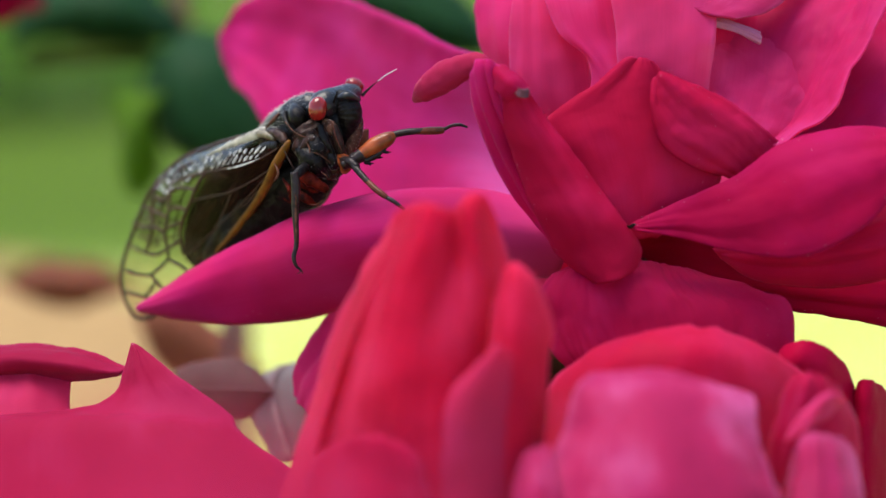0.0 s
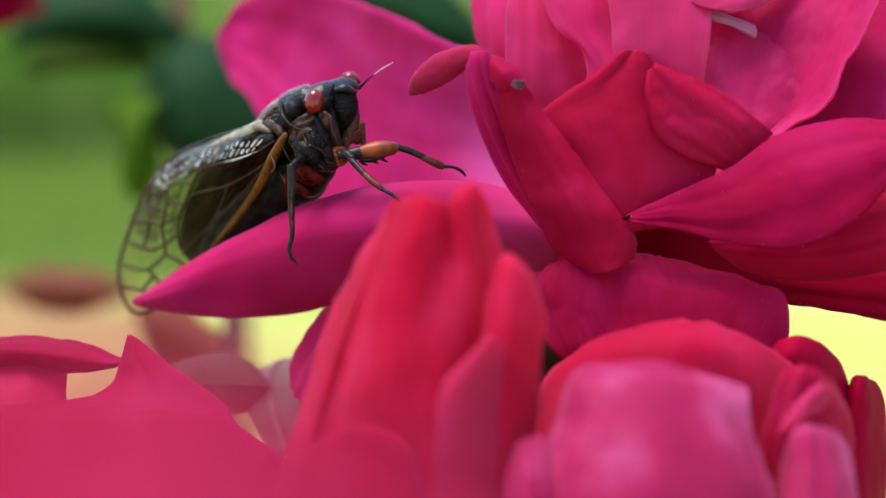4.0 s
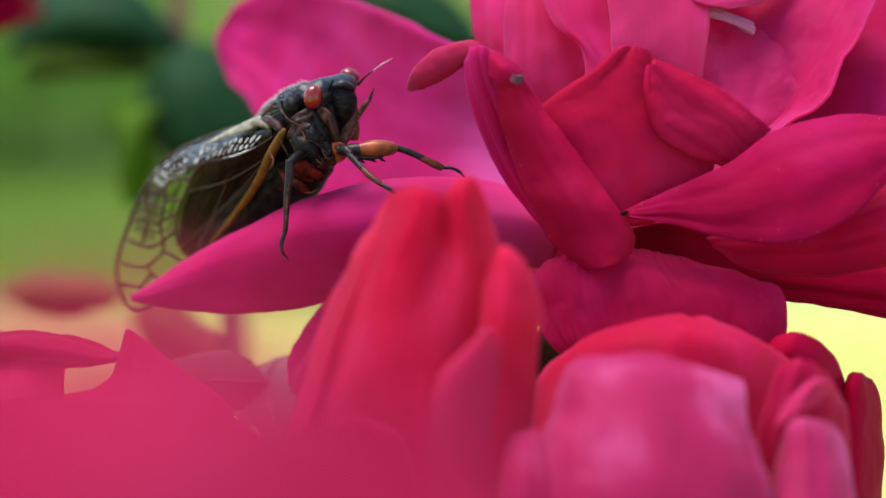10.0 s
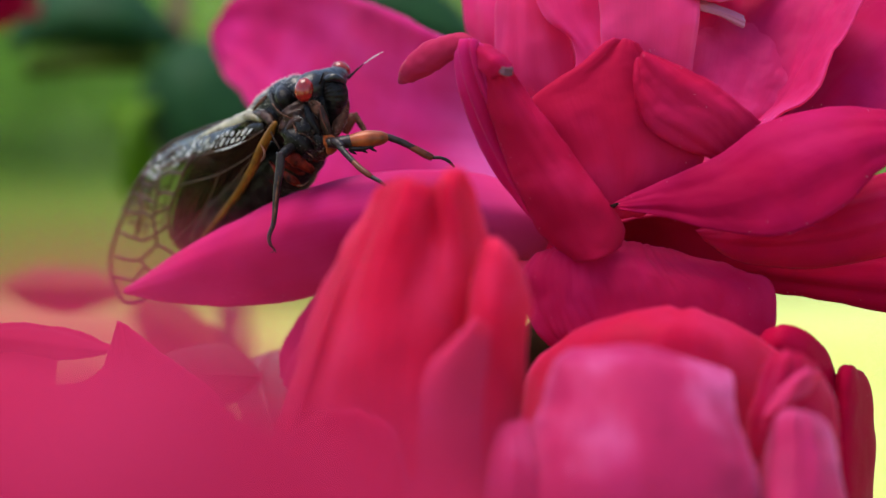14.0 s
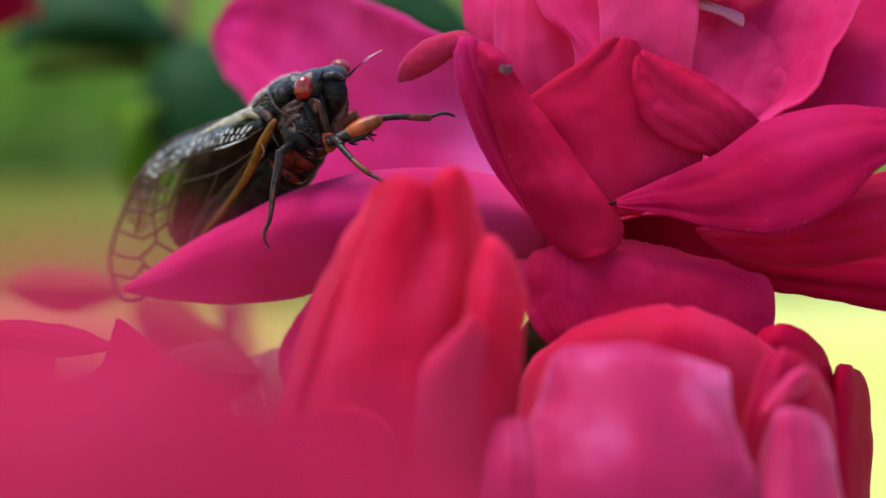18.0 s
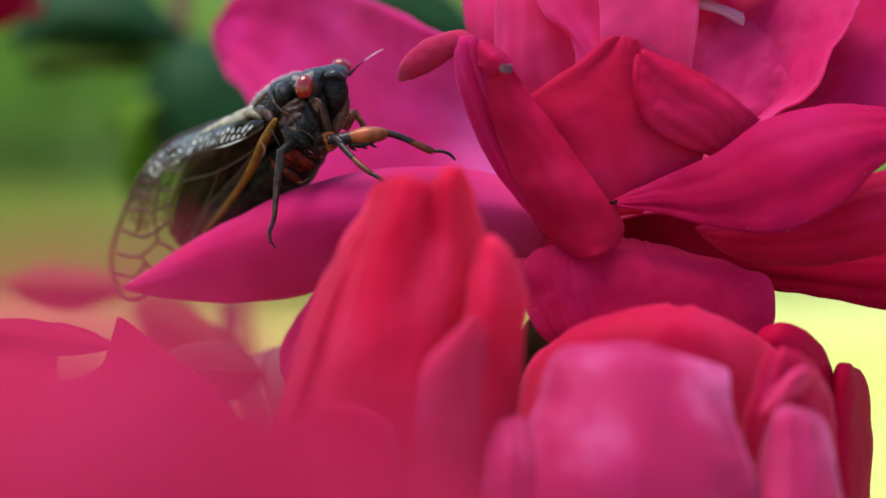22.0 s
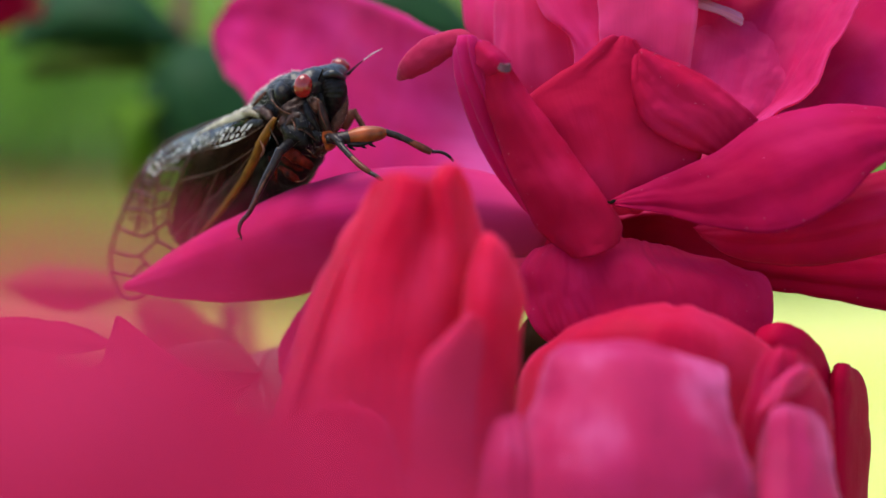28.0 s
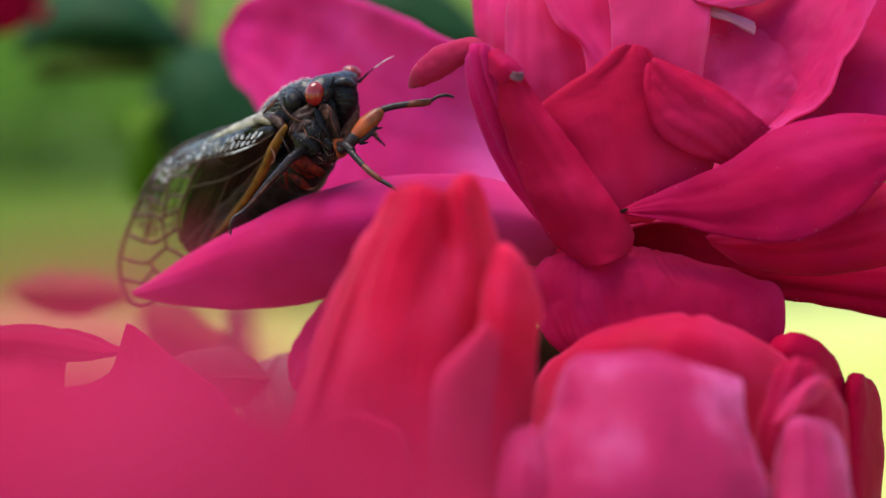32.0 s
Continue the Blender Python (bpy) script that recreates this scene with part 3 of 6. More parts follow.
def grass():
    """Short blades over the part of the lawn behind the roses."""
    rnd = random.Random(31)
    verts, faces = [], []
    while len(faces) < 30000:
        x, y = rnd.uniform(-2.8, 2.2), rnd.uniform(2.2, 4.9)
        if ((x + 1.05) / 0.72) ** 2 + ((y - 4.25) / 0.75) ** 2 < 1.0 or abs(x + 0.2) > 0.35 * y + 0.5:
            continue
        h, a = rnd.uniform(0.02, 0.05), rnd.uniform(0, math.tau)
        w = Vector((math.cos(a), math.sin(a), 0)) * rnd.uniform(0.0015, 0.003)
        lean = Vector((rnd.uniform(-1, 1), rnd.uniform(-1, 1), 0)) * h * 0.8
        c, i = Vector((x, y, 0)), len(verts)
        verts += [c - w, c + w, c + lean * 0.35 + Vector((0, 0, h * 0.6)) + w * 0.7, c + lean * 0.35 + Vector((0, 0, h * 0.6)) - w * 0.7, c + lean + Vector((0, 0, h))]
        faces += [(i, i + 1, i + 2, i + 3), (i + 3, i + 2, i + 4)]
    me = bpy.data.meshes.new("grass")
    me.from_pydata([tuple(v) for v in verts], [], faces)
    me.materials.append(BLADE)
    tagged(new("grass", me), "short grass blades of the lawn, coloured bright yellow-green for strong sun", "grass", kind="stuff")


# bright yellow-green that holds strong sun on the blades
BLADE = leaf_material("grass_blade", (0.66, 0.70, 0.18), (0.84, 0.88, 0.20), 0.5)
grass()

# ---------------------------------------------------------------- the open rose
rose = thing("rose", (0.0243, 0.2901, 1.0459), "large open magenta-pink rose with curled and drooping petals", "flower", "roses in bloom")

# outer petal that stands up behind the insect, its lower part turning forward
petal(rose, FOOTED, (
    ((-8.32, 19, 15.3), (-8.74, 25, 4.22), (-12.49, 3, -4.62)),
    ((-20.97, 25, 17.54), (-21.64, 31, 5.76), (-17.55, 17, -3.79)),
    ((-29, 33, 22.07), (-31.37, 40, 7.78), (-27.49, 29, -5.83)),
    ((-38.44, 47, 27.02), (-41.42, 53, 13.85), (-42.07, 43, -8.05)),
    ((-47.69, 59, 29.02), (-50.14, 62, 20.82), (-49.63, 55, 10.66)),
    ((-52.95, 65, 27.94), (-54.81, 66, 22.76), (-54.16, 65, 17.01)),
    ((-55.46, 66, 25.36), (-56.44, 67, 22.84), (-55.79, 66, 19.67))), ripple=0.35, pleat=0.7, bulge=1.0)
# the petal that the insect sits on, its upper face rounded, its tip pointed
petal(rose, THICK, (
    ((-9.61, 7, -3.22), (-9.24, 1, -5.97), (-10.72, 5, -10.67)),
    ((-19.15, 5, -0.42), (-19.92, -1, -5.31), (-21.18, 5, -11.35)),
    ((-29.94, 4.5, -0.43), (-30.49, -1.5, -5.98), (-31.35, 7, -12.73)),
    ((-39.42, 5.5, -2.57), (-40.58, 2, -7.97), (-40.73, 11, -15.69)),
    ((-47.88, 10, -6.2), (-48.83, 9, -10.71), (-49.5, 13, -16.51)),
    ((-55.24, 15, -9.87), (-55.63, 12, -12.82), (-56.04, 16, -16.11)),
    ((-60.23, 19, -13.08), (-60.49, 17, -14.31), (-60.23, 19, -15.49)),
    ((-62.4, 20, -14.52), (-62.68, 20, -14.8), (-62.4, 20, -15.09))), ripple=0.05, pleat=0.25, bulge=1.0, wrinkle=0.06)
# petal with the rolled upper end
petal(rose, PINK, (
    ((-9.31, -0.5, -9.28), (-8.7, -1.5, -7.96), (-6.07, -1.5, -7.3)),
    ((-14.68, -2.5, -3.02), (-12.76, -4, -2.07), (-10.15, -4, -1.41)),
    ((-17.69, -4.5, 1.19), (-15.79, -7, 3.06), (-13.83, -6.5, 2.43)),
    ((-20.26, -6.5, 6.97), (-18.13, -10, 8.08), (-16.51, -9.5, 6.82)),
    ((-21.12, -7.5, 11.45), (-19.43, -11.5, 12.47), (-17.83, -11, 10.59)),
    ((-20.79, -7.5, 13.53), (-19.57, -11.5, 14.12), (-17.83, -11, 13.27))), ripple=0.15)
limb(rose, "petal", DUSTY_ROLL, ((-27.68, 0, 10.05), (-26.4, -3, 11.06), (-24.23, -5, 12.37), (-21.84, -7, 13.52), (-20.04, -8, 13.71), (-18.89, -8.5, 12.64)), (0.35, 1.35, 1.75, 1.5, 1.2, 0.8), "dusty crimson petal end rolled outward", sides=28, steps=48, flat=0.7, rough=0.12)
petal(rose, CRIMSON, (
    ((-7.72, -7, -11.02), (-5.07, -11, -11.1), (-2.02, -7, -9.41)),
    ((-10.96, -7, -8.3), (-6.35, -11, -7.65), (-1.63, -7, -7.33)),
    ((-13.58, -8, -3.78), (-8.64, -12, -3.51), (-3.58, -8, -4.43)),
    ((-15.52, -8, 1.06), (-11.19, -12, 0.62), (-6.81, -8, 0.09)),
    ((-17.16, -9, 5.53), (-14.07, -12.5, 5.25), (-10.21, -9, 4.37)),
    ((-18.25, -9, 9.39), (-15.98, -12.5, 8.87), (-13.11, -9, 8.43)),
    ((-18.79, -10, 12.09), (-16.94, -13, 11.57), (-14.46, -11, 10.17)),
    ((-18.27, -10, 13.24), (-17.11, -12, 12.91), (-15.74, -11, 11.7))), wrinkle=0.2, ripple=0.12, pleat=0.35, bulge=0.8, label="narrow crimson petal folded along its length")
petal(rose, PLUM, (
    ((-19.28, -9, 11.32), (-18.2, -12.5, 10.46), (-17.11, -12, 9.34)),
    ((-19.04, -10, 12.92), (-17.41, -14, 11.94), (-15.55, -13, 10.04)),
    ((-18.27, -10, 13.56), (-16.6, -12, 12.78), (-14.63, -12, 11))), name="petal_tip", label="petal tip curled over like a hood", ripple=0.1, pleat=0.2)
petal(rose, WITHER_GREY, (
    ((-16.06, -13.3, 9.9), (-15.58, -13.9, 9.55), (-14.92, -13.2, 9.65)),
    ((-15.87, -13.3, 10.22), (-15.39, -13.9, 9.99), (-14.79, -13.2, 10.22)),
    ((-15.62, -13.3, 10.53), (-15.26, -13.9, 10.43), (-14.86, -13.2, 10.6))), name="withered_rim", label="greyish withered petal edge", ripple=0.15, pleat=0.2, across=10)
# central petal with a peaked rim
petal_d = petal(rose, CRIMSON, (
    ((-5.34, -5.5, -6.65), (-2.52, -7, -6.32), (0.2, -5.5, -5.99)),
    ((-9.57, -5.5, -2.09), (-2.64, -8.5, -0.21), (6.77, -5, -1.1)),
    ((-12.8, -5, 1.83), (-3.96, -9, 5.89), (7.42, -5, 3.79)),
    ((-15.05, -4, 5.26), (-4.86, -8, 9.81), (4.11, -5.5, 8.33)),
    ((-7.2, -5, 11.22), (-3.03, -7, 12.52), (1.78, -6, 11.55)),
    ((-3.38, -5.5, 14.19), (-1.81, -6.25, 14.59), (-0.17, -6, 14.15))), ripple=0.2, pleat=0.6, wrinkle=0.2, crease=0.08)
# short rounded petal beside it
petal_e = petal(rose, CRIMSON, (
    ((9.37, -5, 1.05), (11.21, -6, 1.8), (15.11, -5, 4.58)),
    ((4.5, -8, 1.99), (7.51, -10, 4.88), (12.12, -6.5, 6.85)),
    ((1.06, -9, 4.15), (3.57, -11, 7.07), (8.43, -7.5, 9.64)),
    ((-0.61, -9, 7.18), (1.04, -10.75, 9.64), (4.18, -8, 11.68)),
    ((-0.42, -9, 9.75), (0.31, -10.25, 11.27), (1.88, -8.5, 12.55)),
    ((-0.08, -8.75, 11.89), (0.27, -9.25, 12.37), (0.83, -8.75, 12.79))), ripple=0.25, bulge=0.45, pleat=0.9, wrinkle=0.3, crease=0.10)
# broad petal that reaches out towards the viewer
petal_f = petal(rose, SHEER, (
    ((-2.85, -8, -4.59), (-2.64, -8.5, -4.85), (-2.37, -8.5, -5.24)),
    ((1.24, -8.5, -2.66), (2.11, -9.5, -4.21), (2.79, -9, -6.02)),
    ((8.26, -9, 0.55), (8.03, -11, -3.79), (8.68, -11, -7.68)),
    ((14.7, -9, 4.54), (14.65, -14, -0.98), (15.98, -13.5, -8.31)),
    ((20.41, -9.5, 6.06), (20.41, -15.5, 1.5), (22.06, -15, -5.41)),
    ((25.93, -11, 6.24), (25.76, -15.5, 2.75), (26.25, -14.5, -1.31)),
    ((30.2, -12, 5.11), (30.22, -13.5, 3.15), (30, -13, 1.58))), ripple=0.2, bulge=0.5, pleat=0.35, wrinkle=0.2)
# petals layered below it
petal(rose, PLUM, (
    ((7.24, -0.5, -7.3), (7.79, -1.5, -7.96), (8.57, -0.5, -8.75)),
    ((11.51, -3.5, -5.98), (11.74, -7, -8.27), (11.51, -3.5, -10.71)),
    ((18.43, -5.5, -5.34), (18.33, -10.5, -7.94), (17.92, -4.5, -11.87)),
    ((25.89, -7.5, -1.48), (26.29, -12.5, -6.03), (26.72, -6.5, -11.06)),
    ((33.65, -7.5, -0.18), (33.9, -9.5, -3.45), (34.5, -6.5, -7.95))), ripple=0.2)
# dark tone stands for the shade beneath the broad petal
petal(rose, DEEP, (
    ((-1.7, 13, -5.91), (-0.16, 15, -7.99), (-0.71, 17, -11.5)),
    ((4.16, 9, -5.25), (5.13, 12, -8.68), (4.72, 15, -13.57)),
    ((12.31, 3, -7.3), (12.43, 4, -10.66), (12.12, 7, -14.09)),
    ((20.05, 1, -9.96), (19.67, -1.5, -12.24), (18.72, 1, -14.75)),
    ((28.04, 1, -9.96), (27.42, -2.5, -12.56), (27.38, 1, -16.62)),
    ((36.03, 1, -9.96), (35.53, -1.5, -12.58), (36.03, 1, -17.95))), ripple=0.3, label="drooping petal under the bloom, its red darkened for shade")
petal(rose, PLUM, (
    ((-9.39, -2, -9.27), (-5.5, -3, -8.61), (-1.56, -3, -8.74), (3.04, -3, -9.59), (7.08, -2, -10.59)),
    ((-11.65, -5.5, -10.3), (-7.7, -7, -10.28), (-1.91, -7.5, -10.67), (5.2, -7.5, -12.47), (12.12, -6.5, -11.84)),
    ((-13.19, -6.5, -12.49), (-7.79, -8.5, -13.1), (-0.76, -9.25, -13.72), (7.62, -9, -14.12), (15.03, -7.5, -13.25)),
    ((-13.21, -7, -16.04), (-7.17, -9, -16.95), (0.46, -10, -17.56), (8.21, -9.5, -17.25), (15.93, -8, -16.66)),
    ((-11.26, -7, -19.61), (-5.89, -9, -20.16), (1.1, -10, -20.76), (8.23, -9.25, -20.47), (15.16, -8, -19.69)),
    ((-7.35, -6.5, -21.9), (-3.28, -8.5, -22.45), (1.19, -9, -22.87), (6.39, -8.5, -22.63), (12.05, -7, -22.07))), ripple=0.35, pleat=0.5, wrinkle=0.14, crease=0.22, across=110, label="drooping magenta petal with fine creases")
petal(rose, BLOOM, (
    ((-17.63, 13, -1.75), (-14.24, 11, -5.92), (-14.8, 15, -15.66)),
    ((-12.33, 7, -3.22), (-10.48, 3, -6.63), (-10.45, 11, -16.24)),
    ((-7.01, 5, -4.6), (-5.85, 2, -7.97), (-6.1, 9, -15.5))), ripple=0.3)
# petal that hangs at the back beneath the insect's perch
petal(rose, BRIGHT, (
    ((-30.18, 17, -9.4), (-28.05, 15, -11.48), (-24.56, 17, -12.91)),
    ((-35.72, 15, -11.48), (-32.76, 9, -15.5), (-27.33, 13, -18.38)),
    ((-39.11, 13, -16.99), (-36.02, 5, -20.79), (-30.71, 9, -24.39)),
    ((-42.02, 13, -21.84), (-39.5, 7, -24.96), (-34.13, 9, -28.49)),
    ((-42.43, 13, -25.31), (-40.68, 10, -27.19), (-36.95, 11, -30.01))), ripple=0.3)
# inner petals, cupped round the heart
petal(rose, BLOOM, (
    ((-13.46, 14, 4.49), (-11.11, 12, 5.79), (-8.8, 10, 5.02)),
    ((-17.93, 16, 13.66), (-14.63, 10, 12.56), (-9.48, 10, 10.85)),
    ((-19.68, 16, 19.25), (-16.03, 9, 18.65), (-9.83, 10, 17.37)),
    ((-19.81, 17, 24.25), (-15.97, 11, 24.33), (-10.47, 11, 23.64)),
    ((-18.49, 20, 28.81), (-15.86, 15, 28.93), (-11.72, 14, 28.12))), ripple=0.2, pleat=0.5, wrinkle=0.15, bulge=0.55)
petal(rose, PALE, (
    ((-14.04, 7, 5.24), (-10.74, 5, 6.3), (-6.41, 4, 6.12)),
    ((-16.11, 6, 12.3), (-12.5, 3, 11.44), (-6.41, 4, 9.82)),
    ((-16.11, 6, 17.72), (-12.84, 3, 17.13), (-7.08, 4, 15.2)),
    ((-15.74, 7, 22.56), (-13.14, 4, 22.6), (-9.05, 5, 21.01)),
    ((-14.83, 10, 26.97), (-12.99, 8, 27.43), (-10.22, 9, 26.17))), ripple=0.2, pleat=0.5, wrinkle=0.15, bulge=0.55)
petal(rose, BLOOM, (
    ((-9.25, 1, 5.32), (-4.66, 0, 6.6), (-0.02, 0, 5.94)),
    ((-6.78, 0, 13.37), (-4.13, -2, 12.77), (-0.02, 0, 11.91)),
    ((-10.72, 1, 18.3), (-6.38, -1, 17.66), (-0.27, 1, 17.3)),
    ((-12.41, 2, 22.39), (-7.31, 0, 22.53), (-0.85, 2, 22.06)),
    ((-13.14, 4, 26.29), (-8.48, 3, 27.19), (-1.63, 5, 27.08))), ripple=0.2, pleat=0.5, wrinkle=0.15, bulge=0.55)
petal(rose, PALE, (
    ((-4.46, -2, 5.85), (-0.35, -4, 7.07), (5.75, -2, 5.85)),
    ((-3.94, -3, 14.01), (0.46, -6, 13.79), (6.57, -3, 11.19)),
    ((-4.27, -2, 19.03), (0.55, -5, 19.08), (7.36, -3, 17.49)),
    ((-4.73, -1, 23.09), (0.64, -4, 23.43), (7.7, -1, 21.76)),
    ((-4.13, 3, 26.85), (0.98, 0, 27.5), (7.63, 2, 26.07))), ripple=0.2, pleat=0.5, wrinkle=0.15, bulge=0.55)
petal(rose, BRIGHT, (
    ((4.96, 0, 4.28), (8.83, -1, 4.44), (11.56, -3, 4.49), (13.4, -5, 4.34), (14.89, -6, 4.56)),
    ((5.36, 2, 9.37), (10.28, 3, 9.09), (14.38, 1, 8.31), (17.8, -3, 7.77), (20.46, -7, 8.47)),
    ((5.68, 2.5, 14.08), (11.81, 4.5, 13.89), (16.92, 2.5, 13.08), (20.25, -2, 12.44), (22.82, -6, 13.14)),
    ((5.99, 3, 18.81), (13.34, 6, 19.07), (19.14, 4, 18.56), (22.87, 0, 17.88), (25.57, -4, 18.32)),
    ((7.25, 6, 24.15), (15.42, 9, 25.15), (21.62, 7, 24.93), (25.87, 4, 23.94), (28.91, 0, 25.18))), across=80, ripple=0.3, pleat=1.3, wrinkle=0.3, crease=0.12, label="cupped inner petal with a bright rim")
petal(rose, BLOOM, (
    ((5.68, -4, 7.2), (10.07, -4.5, 5.08), (15.11, -2, 4)),
    ((6.51, -1, 11.32), (11.61, -1.5, 9.63), (18.89, 0, 8.06)),
    ((7.12, 1, 14.44), (12.72, 1, 13.11), (20.91, 1.5, 12.14)),
    ((7.6, 3, 16.8), (12.97, 3, 15.59), (22.38, 3.2, 15.27)),
    ((8.22, 5, 18.78), (13.5, 4.6, 17.6), (23.42, 5.5, 18.49)),
    ((9.73, 7, 20.52), (14.48, 7, 19.3), (24.49, 8, 21.09))), across=60, ripple=0.8, pleat=0.6, wrinkle=0.3, crease=0.02, label="crumpled inner petal of the heart")
petal(rose, LILAC, (
    ((3.44, -2, 21.66), (5.87, -4, 20.03), (9.7, -2, 19.29)),
    ((4.39, 1, 23.63), (8.17, -1, 22.42), (14.71, 1, 20.96)),
    ((6.57, 6, 27.2), (11.87, 5, 27.08), (20.26, 7, 25.95))), ripple=0.3, pleat=0.6)
petal(rose, WITHER, (
    ((7.1, -0.5, 19.83), (7.26, -1.4, 19.21), (7.73, -0.8, 18.87)),
    ((9.12, -0.2, 19.46), (9.53, -1.2, 18.57), (10.02, -0.4, 17.98)),
    ((11.15, 0.2, 18.83), (11.56, -0.8, 17.95), (11.66, 0, 17.22)),
    ((12.72, 1, 17.97), (13.01, 0.2, 17.3), (12.86, 0.6, 16.8))), name="turned_rim", label="whitish turned-over petal edge", ripple=0.2, pleat=0.2, bulge=0.6)
# petal behind the heart, its shade put into the wine colour
petal(rose, WINE, (
    ((12.8, 7, 0.85), (14.99, 3, 0.07), (17.28, 5, -0.55)),
    ((18.37, 7, 7.92), (21.16, -0.5, 4.62), (23.38, 1, 0.69)),
    ((22.35, 9, 15.95), (26.85, -0.5, 9.53), (30.04, 1, 3.35)),
    ((27.47, 11, 22.3), (32.69, 3, 14.69), (36.17, 5, 6.87)),
    ((35.01, 13, 23.88), (38.35, 9, 18.69), (41.08, 9, 11.85))), ripple=0.3, pleat=0.6, wrinkle=0.3)
# heart wall behind the inner petals
petal(rose, PALE, (
    ((-11.85, 19, -9.41), (3.68, 19, -11.53), (19.22, 19, -7.29)),
    ((-15.99, 23, 13.45), (4.75, 31, 13.97), (24.06, 23, 13.45)),
    ((-17.33, 27, 28.92), (5.11, 35, 31.3), (27.57, 27, 30.37))), ripple=0.4)
limb(rose, "stem", STEM_GREEN, ((-1.16, 11, -9.36), (-4.79, 19, -21.42), (-7.51, 35, -31.04), (-8.85, 55, -51.37), (-10.84, 261.57, -1034.08)), (2.6, 2.2, 1.8, 1.8, 3.2), steps=60, bent=False)
for a, b, c in (((-7.57, 7, -15.45), (-10.81, 3, -20.03), (-12.76, 3, -26.06)), ((-6.1, 9, -15.5), (-9.03, 5, -20.12), (-10.48, 3, -26.73))):
    a, b, c = Vector(a), Vector(b), Vector(c)
    # width chosen to fill the gap in the camera's view
    w = Vector((2.9, 0, 0.9))
    petal(rose, SEPAL, ((a - w, a, a + w), (b - w, b + Vector((0, -0.5, 0)), b + w), (c - w * 0.8, c, c + w * 0.8)), name="sepal", label="dark brown widened sepal", ripple=0.1, pleat=0.1, wrinkle=0.05)


def pollen(ob, first, last, count, seed, across=32):
    """Pale grains that lie on a petal, thickest along one rim (columns first to last of its grid)."""
    rnd = random.Random(seed)
    b = bmesh.new()
    me = ob.data
    rows = len(me.vertices) // (across + 1)
    for _ in range(count):
        col = round(first + (last - first) * rnd.random() ** 2)
        v = me.vertices[rnd.randrange(2, rows - 1) * (across + 1) + col]
        n = v.normal if v.normal.y < 0 else -v.normal
        at = v.co + n * 0.17 * MM + Vector((rnd.uniform(-0.4, 0.4), 0, rnd.uniform(-0.4, 0.4))) * MM
        bmesh.ops.create_icosphere(b, subdivisions=1, radius=rnd.uniform(0.018, 0.042) * MM, matrix=Matrix.Translation(at))
    tagged(part("pollen", b, POLLEN, ob, "pale pollen grains"), kind="stuff")


POLLEN = plain("pollen_grain", (0.86, 0.52, 0.58), rough=0.6)
pollen(petal_f, 0, 16, 50, 9)
pollen(petal_e, 32, 20, 26, 10)
pollen(petal_d, 0, 5, 12, 11)
speck = thing("debris_speck", (0.0215, 0.2808, 1.0430), "tiny dark plant crumb between the petals", "debris")
limb(speck, "crumb", plain("dark_crumb", (0.012, 0.006, 0.005), rough=0.9, gloss=0.03), ((-0.5, 0, 0), (-0.2, -0.1, -0.1), (0.2, 0, 0.1), (0.55, 0, 0.15)), (0.12, 0.24, 0.2, 0.08), sides=8, rough=0.4)

# ---------------------------------------------------------------- rosebud in front
bud = thing("rosebud", (-0.0014, 0.2524, 1.0368), "half-open crimson rosebud with upright folded petals", "flower", "roses in bloom")
BUD_FOOT = (
    ((-17.9, 9, -24.48), (-9.77, -4, -23.42), (-3.32, -10, -22.94), (-0.5, -11, -22.64), (1.74, -10, -22.65), (6.93, -4, -23.13), (11.33, 6, -23.8)),
    ((-15.42, 8, -16.52), (-9.15, -5, -15.84), (-3.86, -11, -15.53), (-0.78, -11.5, -15.31), (1.74, -11, -15.25), (5.76, -5, -15.55), (10.4, 5, -15.93)),
    ((-13.32, 6, -9.74), (-8.26, -6, -9.45), (-3.86, -11, -9.36), (-0.78, -11.5, -9.16), (1.74, -11, -9.08), (5.19, -5, -9.24), (10.07, 4, -9.6)),
    ((-11.19, 4, -3.66), (-7.08, -7, -3.58), (-3.58, -11, -3.6), (-0.5, -11, -3.48), (1.74, -10, -3.42), (5.17, -6, -3.28), (9.71, 2, -3.56)),
    ((-8.85, 2, 2.33), (-5.66, -7, 2.23), (-2.76, -10, 2.09), (0.05, -9.6, 2.19), (2.19, -8.6, 2.27), (5.16, -7, 2.46), (9.06, 0, 2.38)))
BUD_CROWN = (
    ((-6.26, 0, 7.65), (-3.95, -7, 7.46), (-1.53, -9.5, 7.37), (0.89, -8.6, 7.48), (2.65, -7, 7.58), (5.15, -7.6, 7.7), (8.45, -1, 7.65)),
    ((-4.19, -1, 11.15), (-2.6, -6, 11), (-0.63, -9, 10.87), (1.4, -8, 10.93), (2.65, -6.6, 11.05), (4.69, -7.6, 11.39), (7.55, -2, 11.26)),
    ((-3.13, -2, 12.65), (-2.03, -5.5, 13.01), (-0.41, -8, 13.25), (1.63, -7, 12.81), (2.66, -5.6, 13.06), (4.36, -7.2, 13.49), (6.95, -3, 12.98)),
    ((-2.53, -3, 13.22), (-1.7, -5, 13.59), (-0.2, -6, 13.74), (1.51, -5.4, 13.18), (2.78, -5, 13.41), (4.71, -6, 14.77), (6.48, -3.5, 13.67)))
petal(bud, BUDRED, BUD_FOOT + BUD_CROWN, across=110, ripple=0.2, pleat=0.5, wrinkle=0.14, crease=0.30, label="broad crimson petal with long soft folds")
